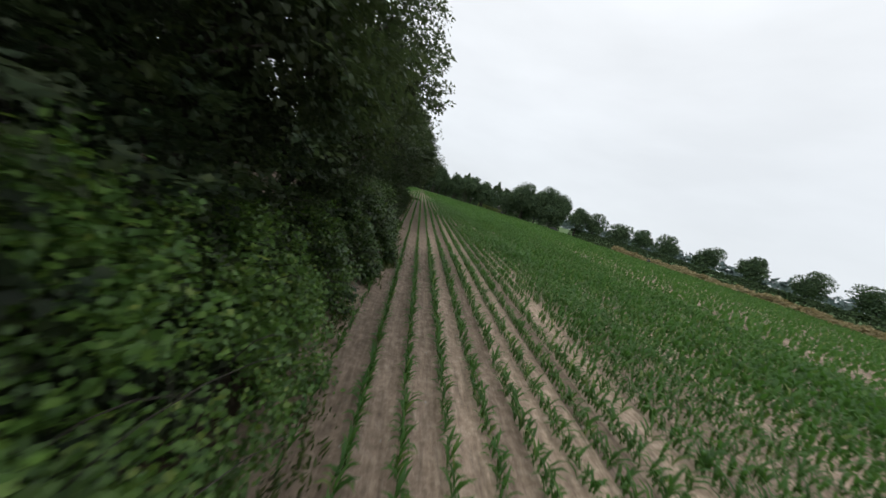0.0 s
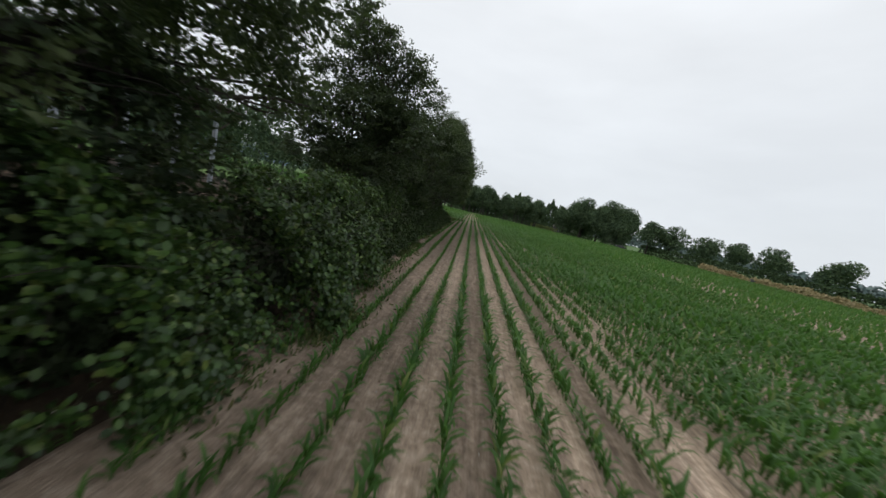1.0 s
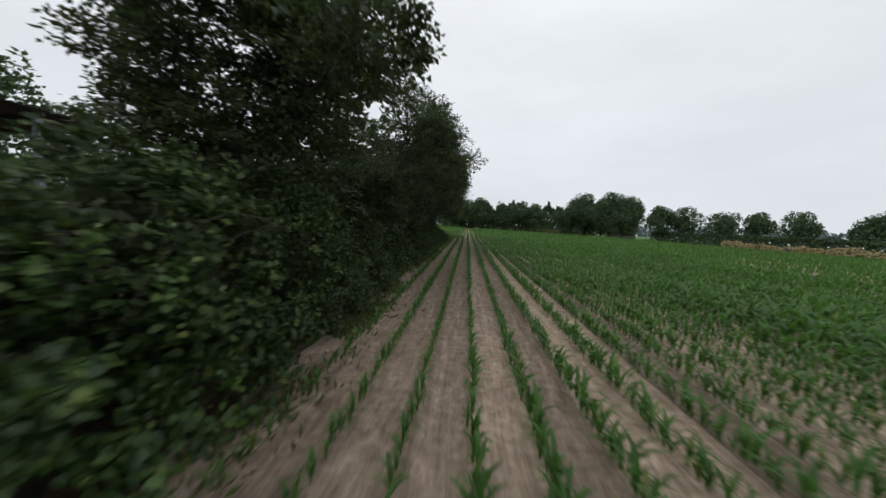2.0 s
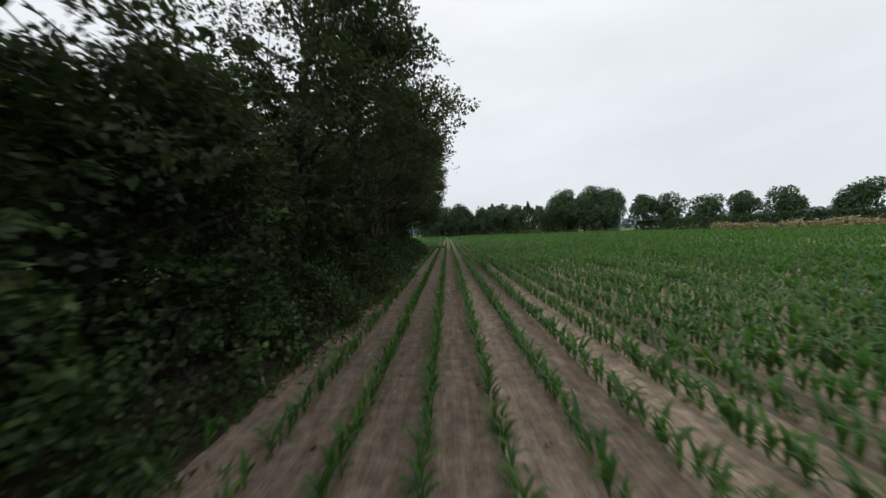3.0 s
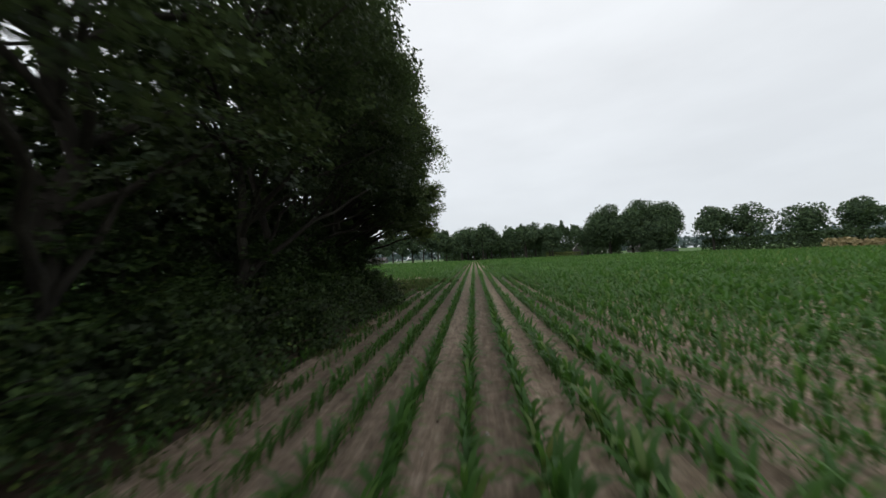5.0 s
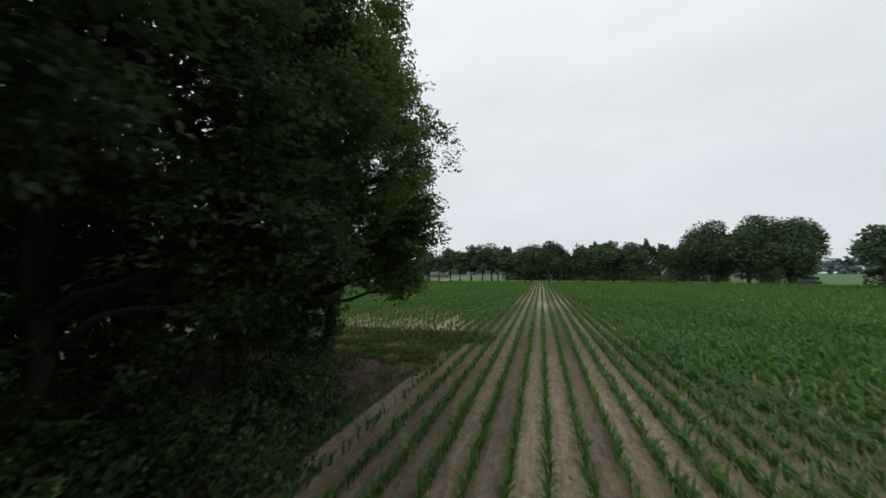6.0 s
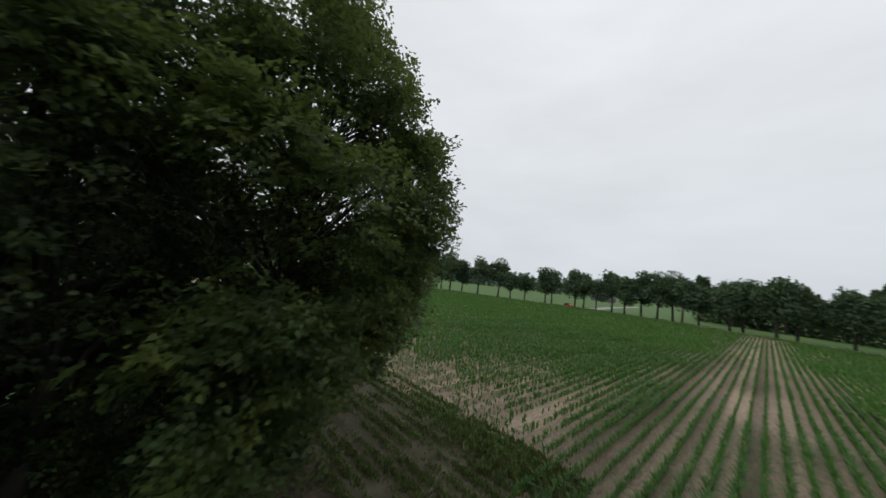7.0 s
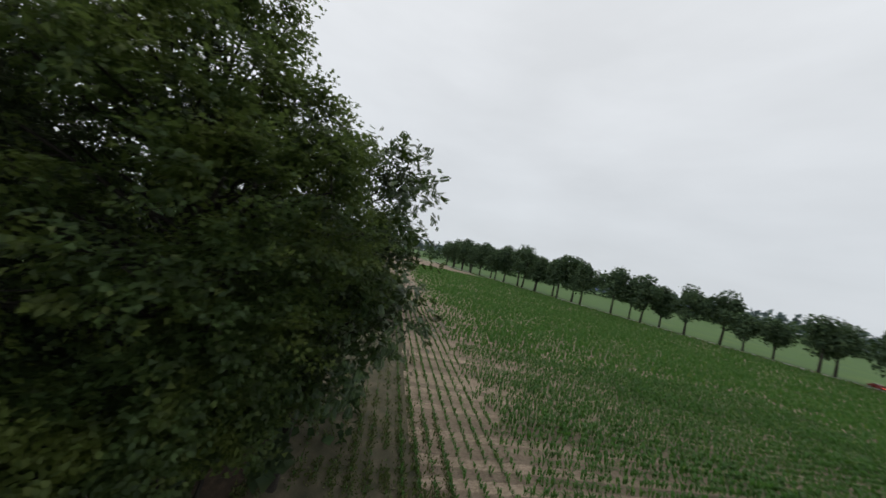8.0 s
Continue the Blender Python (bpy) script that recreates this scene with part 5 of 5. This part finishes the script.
leaf_wall("road_verge", beside(AVENUE[1:], -4.2), 0.35, 3.2, 22, 0.5, M_GRASS, "rough grass verge along the road", "grass", 46, 0.3, "stuff")
leaf_wall("woodland", [(-51, 22), (-49, 60), (-46, 85), (-44, 108)], 11.5, 9, 300, 0.6, M_FAR_LEAF, "woodland behind the open shed", "woodland", 47, 0.3, "stuff")
def make_hill(a, b, height, depth, seed):
    """A long low ridge on the skyline, rising and falling unevenly."""
    r = np.random.default_rng(seed)
    a, b = np.array(a, float), np.array(b, float)
    u, v = np.meshgrid(np.linspace(0, 1, 90), np.linspace(-1, 1, 9))
    side = np.array([-(b - a)[1], (b - a)[0]]) / np.linalg.norm(b - a)
    P = a + (b - a) * u[..., None] + side * depth * v[..., None]
    crest = np.sin(math.pi * u) ** 0.6 * (1 + 0.14 * np.sin(u * 11 + seed) + 0.07 * np.sin(u * 29)) + 0.03 * r.normal(0, 1, 90)[None]
    Z = np.maximum(height * crest * np.cos(v * math.pi / 2), 0) - 0.5
    V = np.concatenate([P, Z[..., None]], -1).reshape(-1, 3)
    i = (np.arange(8)[:, None] * 90 + np.arange(89)[None]).ravel()
    F = np.stack([i, i + 1, i + 91, i + 90], -1)
    F = np.concatenate([F[:, :3], F[:, [0, 2, 3]]])
    return tagged(new("distant_hill", tri_mesh("distant_hill", V, F, M_HILL, True)), "long low wooded hill, blue with distance", "hill", kind="structure")


# blue haze of distance painted into the hill's colour
M_HILL = rough_mat("hazed_blue_distant_woods", [(0.3, (0.050, 0.075, 0.125)), (0.7, (0.075, 0.105, 0.165))], 0.02, 0.15, 0.95, 0.2, 1.0, use_world=True)
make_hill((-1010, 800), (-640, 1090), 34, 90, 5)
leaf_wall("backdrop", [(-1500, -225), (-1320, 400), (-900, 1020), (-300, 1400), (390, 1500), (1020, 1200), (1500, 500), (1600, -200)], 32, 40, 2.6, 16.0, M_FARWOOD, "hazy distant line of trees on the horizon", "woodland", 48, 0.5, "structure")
leaf_wall("woodland", [(-435, 150), (-405, 330), (-330, 465), (-210, 570)], 14, 20, 14, 3.2, M_FAR_LEAF, "far woodland across the meadows", "woodland", 49, 0.5, "stuff")
# unseen leaf wall that hides the bright meadow behind the belt
leaf_wall("thicket", [(-15, 76), (-15, 105)], 5.5, 3.0, 200, 0.5, M_HEDGE, "low leaf wall added behind the tree belt to close gaps", "bushes", 50, 0.3, "stuff")


# ---------------------------------------------------------------- built things
def box(bm, x0, y0, z0, x1, y1, z1, bevel=0.0):
    m = Matrix.Translation(((x0 + x1) / 2, (y0 + y1) / 2, (z0 + z1) / 2)) @ Matrix.Diagonal((x1 - x0, y1 - y0, z1 - z0, 1))
    v = bmesh.ops.create_cube(bm, size=1, matrix=m)["verts"]
    if bevel:
        ed = list({e for w in v for e in w.link_edges})
        bmesh.ops.bevel(bm, geom=ed, offset=bevel, segments=2, profile=0.5, affect="EDGES")
    return bm


def bar(a, b, w, d=None):
    """A straight bar between two points."""
    a, b = Vector(a), Vector(b)
    bm = bmesh.new()
    L = (b - a).length
    box(bm, -w / 2, -(d or w) / 2, 0, w / 2, (d or w) / 2, L, min(w, d or w) * 0.12)
    bm.transform(Matrix.Translation(a) @ (b - a).to_track_quat("Z", "Y").to_matrix().to_4x4())
    return bm


def make_shed(x, y):
    """An open farm shed: steel posts, beams and a corrugated roof."""
    root = thing("open_shed", x, y, 0, "open-sided farm shed with pale steel posts and dark corrugated roof", "shed")
    posts = [-11.4, -8.55, -5.7, -2.85, 0.0]
    depth, eave, back = 10.5, 6.0, 4.7
    for q in posts:
        part("post", bar((0, q, 0), (0, q, eave - 0.1), 0.26, 0.22), M_STEEL, root, "pale grey steel post")
        part("post", bar((-depth, q, 0), (-depth, q, back - 0.1), 0.26, 0.22), M_DARKSTEEL, root, "dark steel post")
        part("rafter", bar((0.3, q, eave - 0.05), (-depth - 0.3, q, back + 0.03), 0.12, 0.22), M_DARKSTEEL, root)
        part("tie_beam", bar((0, q, eave - 0.75), (-depth, q, back - 0.75), 0.08, 0.12), M_DARKSTEEL, root)
    for k in range(6):
        f = k / 5
        z = eave + (back - eave) * f + 0.11
        part("purlin", bar((-depth * f, posts[0] - 0.9, z), (-depth * f, posts[-1] + 1.9, z), 0.09, 0.16), M_DARKSTEEL, root)
    part("rail", bar((-depth, posts[0], 3.4), (-depth, posts[-1], 3.4), 0.08, 0.12), M_DARKSTEEL, root)
    part("rail", bar((-depth, posts[0], 2.8), (-depth, posts[-1], 2.8), 0.08, 0.12), M_DARKSTEEL, root)
    part("brace", bar((-0.1, -2.4, 5.4), (-depth * 0.5, 0.0, 2.2), 0.09), M_DARKSTEEL, root)
    part("brace", bar((-0.1, 0.0, 3.4), (-depth * 0.3, -1.6, 1.6), 0.09), M_STEEL, root)
    part("brace", bar((-0.1, 0.0, 4.2), (-0.1, 1.9, 5.7), 0.09), M_DARKSTEEL, root)
    # corrugated sheets
    n = 240
    ys = np.linspace(posts[0] - 1.0, posts[-1] + 2.0, n)
    wave = 0.028 * np.sin(ys / 0.2 * 2 * math.pi)
    V, F = [], []
    for lay in (0.0, 0.012):
        for xx, zz in ((0.35, eave + 0.13), (-depth - 0.35, back + 0.25)):
            V.append(np.stack([np.full(n, xx), ys, zz + wave + lay], -1))
    V = np.concatenate(V)
    i = np.arange(n - 1)
    F = np.concatenate([np.stack([i, i + 1, i + n + 1, i + n], -1), np.stack([i + 2 * n, i + 3 * n, i + 3 * n + 1, i + 2 * n + 1], -1), np.stack([i, i + 2 * n, i + 2 * n + 1, i + 1], -1), np.stack([i + n, i + n + 1, i + 3 * n + 1, i + 3 * n], -1)])
    child("roof", tri_mesh("roof", V, F, M_ROOF), root, "dark corrugated roof sheets")
    return root


make_shed(-18.7, 62.6)


def make_bench(x, y):
    root = thing("timber_stack", x, y, 0, "low stack of grey timber boards beside the shed", "timber")
    for k in range(5):
        bm = bmesh.new()
        box(bm, -0.9 + 0.03 * k, -1.2, 2.0 + 0.1 * k, -0.5 + 0.02 * k, 1.2, 2.08 + 0.1 * k, 0.008)
        part("board", bm, M_DEADWOOD, root)
    for q in (-0.9, 0.9):
        bm = bmesh.new()
        box(bm, -0.85, q - 0.06, 0, -0.55, q + 0.06, 2.0, 0.01)
        part("trestle", bm, M_DARKSTEEL, root)
    return root


make_bench(-19.6, 57.8)


def gable(bm, w, d, eave, ridge):
    """A body with gable ends."""
    p = [(-w / 2, 0), (w / 2, 0), (w / 2, eave), (0, ridge), (-w / 2, eave)]
    f = [bm.verts.new((x, -d / 2, z)) for x, z in p]
    b = [bm.verts.new((x, d / 2, z)) for x, z in p]
    bm.faces.new(f)
    bm.faces.new(b[::-1])
    for k in range(5):
        bm.faces.new((f[k], b[k], b[(k + 1) % 5], f[(k + 1) % 5]))
    bmesh.ops.recalc_face_normals(bm, faces=bm.faces)
    return bm


def make_house(x, y, rz, w, d, eave, ridge, wall, label, name="house"):
    root = thing(name, x, y, 0, label, "house", rz=rz)
    part("wall", gable(bmesh.new(), w, d, eave, ridge), wall, root)
    for sgn in (-1, 1):
        bm = bmesh.new()
        e = Vector((sgn * (w / 2 + 0.35), 0, eave - 0.35 * (ridge - eave) / (w / 2) + 0.06))
        t = Vector((0, 0, ridge + 0.08))
        vs = []
        for yy in (-d / 2 - 0.3, d / 2 + 0.3):
            for q, dz in ((e, 0), (t, 0), (t, 0.16), (e, 0.16)):
                vs.append(bm.verts.new((q.x, yy, q.z + dz)))
        for k in range(4):
            bm.faces.new((vs[k], vs[(k + 1) % 4], vs[4 + (k + 1) % 4], vs[4 + k]))
        bm.faces.new(vs[:4])
        bm.faces.new(vs[4:])
        bmesh.ops.recalc_face_normals(bm, faces=bm.faces)
        part("roof", bm, M_TILE, root)
        a = (sgn * (w / 2 + 0.4), -d / 2 - 0.34, eave - 0.25)
        part("bargeboard", bar(a, (0, -d / 2 - 0.34, ridge + 0.2), 0.06, 0.24), M_WHITE, root, "white bargeboard")
    for wx in (-w * 0.22, w * 0.22):
        win = child("window", None, root)
        bm = bmesh.new()
        box(bm, wx - 0.5, -d / 2 - 0.06, 0.9, wx + 0.5, -d / 2 + 0.02, 2.0, 0.01)
        part("frame", bm, M_WHITE, win)
        bm = bmesh.new()
        box(bm, wx - 0.42, -d / 2 - 0.08, 0.98, wx + 0.42, -d / 2 - 0.055, 1.92)
        part("pane", bm, M_GLASS, win)
    return root


make_house(58.6, 257.0, -12, 4.8, 7.4, 4.2, 7.3, M_TILE, "dark cottage with white gable boards behind the garden hedge")
make_house(105.0, 348.0, 60, 8.0, 14.0, 3.0, 7.5, M_WHITE, "pale farmhouse with grey tiled roof far off", "farmhouse")
make_house(-117.0, 450.0, 80, 9.0, 22.0, 3.4, 7.0, M_TILE, "long grey farm building far across the road", "farm_building")
make_house(158.0, 393.0, 20, 9.0, 16.0, 3.2, 7.5, M_TILE, "far grey farmhouse with tiled roof", "farmhouse")


def wheel(root, x, y, rad, wid):
    r0 = child("wheel", None, root)
    bm = bmesh.new()
    bmesh.ops.create_cone(bm, cap_ends=True, segments=18, radius1=rad, radius2=rad, depth=wid, matrix=Matrix.Translation((x, y, rad)) @ Matrix.Rotation(math.pi / 2, 4, "Y"))
    bmesh.ops.bevel(bm, geom=[e for e in bm.edges], offset=0.025, segments=1, affect="EDGES")
    part("tyre", bm, M_RUBBER, r0)
    bm = bmesh.new()
    bmesh.ops.create_cone(bm, cap_ends=True, segments=14, radius1=rad * 0.6, radius2=rad * 0.5, depth=wid + 0.02, matrix=Matrix.Translation((x, y, rad)) @ Matrix.Rotation(math.pi / 2, 4, "Y"))
    part("rim", bm, M_STEEL, r0)


def make_car(name, x, y, rz, L, W, H, paint, label, lamps=None, zb=0.03):
    root = thing(name, x, y, zb, label, "car", rz=rz)
    prof = [(-0.5, 0.28), (-0.5, 0.55), (-0.42, 0.62), (-0.30, 0.66), (-0.17, 0.96), (0.22, 1.0), (0.40, 0.68), (0.49, 0.62), (0.5, 0.28)]
    bm = bmesh.new()
    rings = []
    for sx, ins in ((-1, 0.0), (-0.9, 0.04), (0.9, 0.04), (1, 0.0)):
        ring = []
        for py, pz in prof:
            narrow = 0.80 if pz > 0.8 else 1.0
            zz = pz * H * (1.0 if abs(sx) < 1 else 0.985 if pz > 0.8 else 0.97)
            ring.append(bm.verts.new((sx * W / 2 * narrow, py * L, zz + ins * 0.2)))
        rings.append(ring)
    for a, b in zip(rings[:-1], rings[1:]):
        for k in range(len(prof)):
            j = (k + 1) % len(prof)
            bm.faces.new((a[k], a[j], b[j], b[k]))
    bm.faces.new(rings[0][::-1])
    bm.faces.new(rings[-1])
    bmesh.ops.recalc_face_normals(bm, faces=bm.faces)
    body = part("body", bm, paint, root)
    for sgn in (-1, 1):
        bm = bmesh.new()
        vs = [bm.verts.new((sgn * W * 0.445, py * L, pz * H)) for py, pz in ((-0.27, 0.69), (-0.16, 0.92), (0.2, 0.95), (0.35, 0.71))]
        back_ = [bm.verts.new((sgn * W * 0.35, v.co.y, v.co.z)) for v in vs]
        bm.faces.new(vs)
        bm.faces.new(back_[::-1])
        for k in range(4):
            bm.faces.new((vs[k], back_[k], back_[(k + 1) % 4], vs[(k + 1) % 4]))
        bmesh.ops.recalc_face_normals(bm, faces=bm.faces)
        part("window", bm, M_GLASS, root)
        for py in (-0.31, 0.31):
            wheel(root, sgn * (W / 2 - 0.1), py * L, 0.31, 0.2)
    if lamps:
        for sgn in (-1, 1):
            bm = bmesh.new()
            box(bm, sgn * W * 0.38 - 0.12, -L / 2 - 0.03, 0.5 * H, sgn * W * 0.38 + 0.12, -L / 2 + 0.05, 0.58 * H, 0.01)
            part("tail_light", bm, lamps, root, "lit red tail light")
    return root


def lamp_mat():
    m, t, out = node_mat("lit_tail_lamp")
    e = t.nodes.new("ShaderNodeEmission")
    e.inputs["Color"].default_value = (1.0, 0.09, 0.04, 1)
    e.inputs["Strength"].default_value = 6.0
    t.links.new(e.outputs[0], out.inputs["Surface"])
    return m


make_car("car", -59.5, 238.1, 62, 4.2, 1.75, 1.45, M_REDPAINT, "dark red car with lit tail lights on the road", lamp_mat(), 0.24)
make_car("pickup_truck", 86.0, 222.0, 66, 5.6, 2.0, 2.1, M_DARKPAINT, "dark parked pickup under the oak clump")
make_car("car", 97.0, 152.0, 160, 4.4, 1.8, 1.7, M_DARKPAINT, "black car parked in a gap before the hedge")
leaf_wall("hedge", [(74, 225), (90, 224)], 2.9, 2.0, 120, 0.42, M_HEDGE, "dark clipped hedge under the oaks", "hedge", 51, 0.05)


# ---------------------------------------------------------------- small things on the ground
def make_pebbles():
    r = np.random.default_rng(71)
    n = 500
    x = r.uniform(-3.9, 8, n)
    y = r.uniform(33, 126, n)
    sz = r.uniform(0.008, 0.028, n) * np.where(r.random(n) < 0.06, 1.8, 1.0)
    base = bmesh.new()
    bmesh.ops.create_icosphere(base, subdivisions=1, radius=1.0)
    tv = np.array([v.co[:] for v in base.verts])
    tf = np.array([[v.index for v in f.verts] for f in base.faces])
    base.free()
    sh = r.uniform(0.6, 1.3, (n, 1, 3)) * np.array([1, 1, 0.6])
    V = tv[None] * sh * sz[:, None, None] + np.stack([x, y, ground_z(x, y) + sz * 0.2], -1)[:, None]
    F = tf[None] + (np.arange(n) * len(tv))[:, None, None]
    ob = new("pebbles", tri_mesh("pebbles", V.reshape(-1, 3), F.reshape(-1, 3), M_PEBBLE, True))
    return tagged(ob, "scattered pale pebbles and clods on the sandy soil", "stones", kind="stuff")


make_pebbles()


def make_clods():
    """Crumbs and clods of dry soil, thicker in the untrodden strips."""
    r = np.random.default_rng(72)
    n = 5200
    x, y = r.uniform(-3.4, 7.2, n), r.uniform(34, 113, n)
    keep = noise_grid(x + 31, y, 0.75, 3.0) + r.normal(0, 0.15, n) > 0.5
    x, y = x[keep], y[keep]
    n = len(x)
    sz = np.minimum(r.exponential(0.010, n) + 0.007, 0.045)
    tv = np.array([(1, 0, 0), (-1, 0, 0), (0, 1, 0), (0, -1, 0), (0, 0, 1), (0, 0, -1)], float)
    tf = np.array([(0, 2, 4), (2, 1, 4), (1, 3, 4), (3, 0, 4), (2, 0, 5), (1, 2, 5), (3, 1, 5), (0, 3, 5)])
    V = tv[None] * r.uniform(0.6, 1.35, (n, 6, 1)) * sz[:, None, None] * np.array([1, 1.15, 0.7])
    a = r.uniform(0, 6.3, n)
    c, q = np.cos(a)[:, None], np.sin(a)[:, None]
    V = np.stack([V[..., 0] * c - V[..., 1] * q, V[..., 0] * q + V[..., 1] * c, V[..., 2]], -1)
    V = V + np.stack([x, y, ground_z(x, y) + sz * 0.25], -1)[:, None]
    F = tf[None] + (np.arange(n) * 6)[:, None, None]
    ob = new("soil_clods", tri_mesh("soil_clods", V.reshape(-1, 3), F.reshape(-1, 3), M_SOIL))
    return tagged(ob, "crumbs and clods of dry sandy soil between the rows", "soil", kind="stuff")


make_clods()


def make_stick(x, y, rz, L, seed):
    r = np.random.default_rng(seed)
    z = float(ground_z(np.array(x), np.array(y)))
    root = thing("dead_branch", x, y, z + 0.02, "bleached dead branch lying on the soil", "branch", "fallen branches", rz)
    main = bent((0, -L / 2, 0.01), (0, L / 2, 0.03), 9, 0.03, r)
    child("stem", tri_mesh("stem", *tube(main, np.linspace(0.018, 0.006, 9), 6), M_DEADWOOD, True), root)
    for k in (3, 5):
        e = main[k] + np.array([r.choice([-1, 1]) * 0.22, 0.25, 0.08])
        child("side_twig", tri_mesh("side_twig", *tube(bent(main[k], e, 5, 0.02, r), np.linspace(0.009, 0.003, 5), 5), M_DEADWOOD, True), root)
    return root


for k, (x, y, rz, L) in enumerate([(-0.3, 71.4, 160, 0.7), (2.0, 69.9, 120, 0.8), (-3.4, 98.2, 70, 1.3), (-4.0, 104.0, 30, 1.6), (-3.0, 87.3, 20, 1.0), (-5.4, 108.0, 80, 1.8)]):
    make_stick(x, y, rz, L, 800 + k)
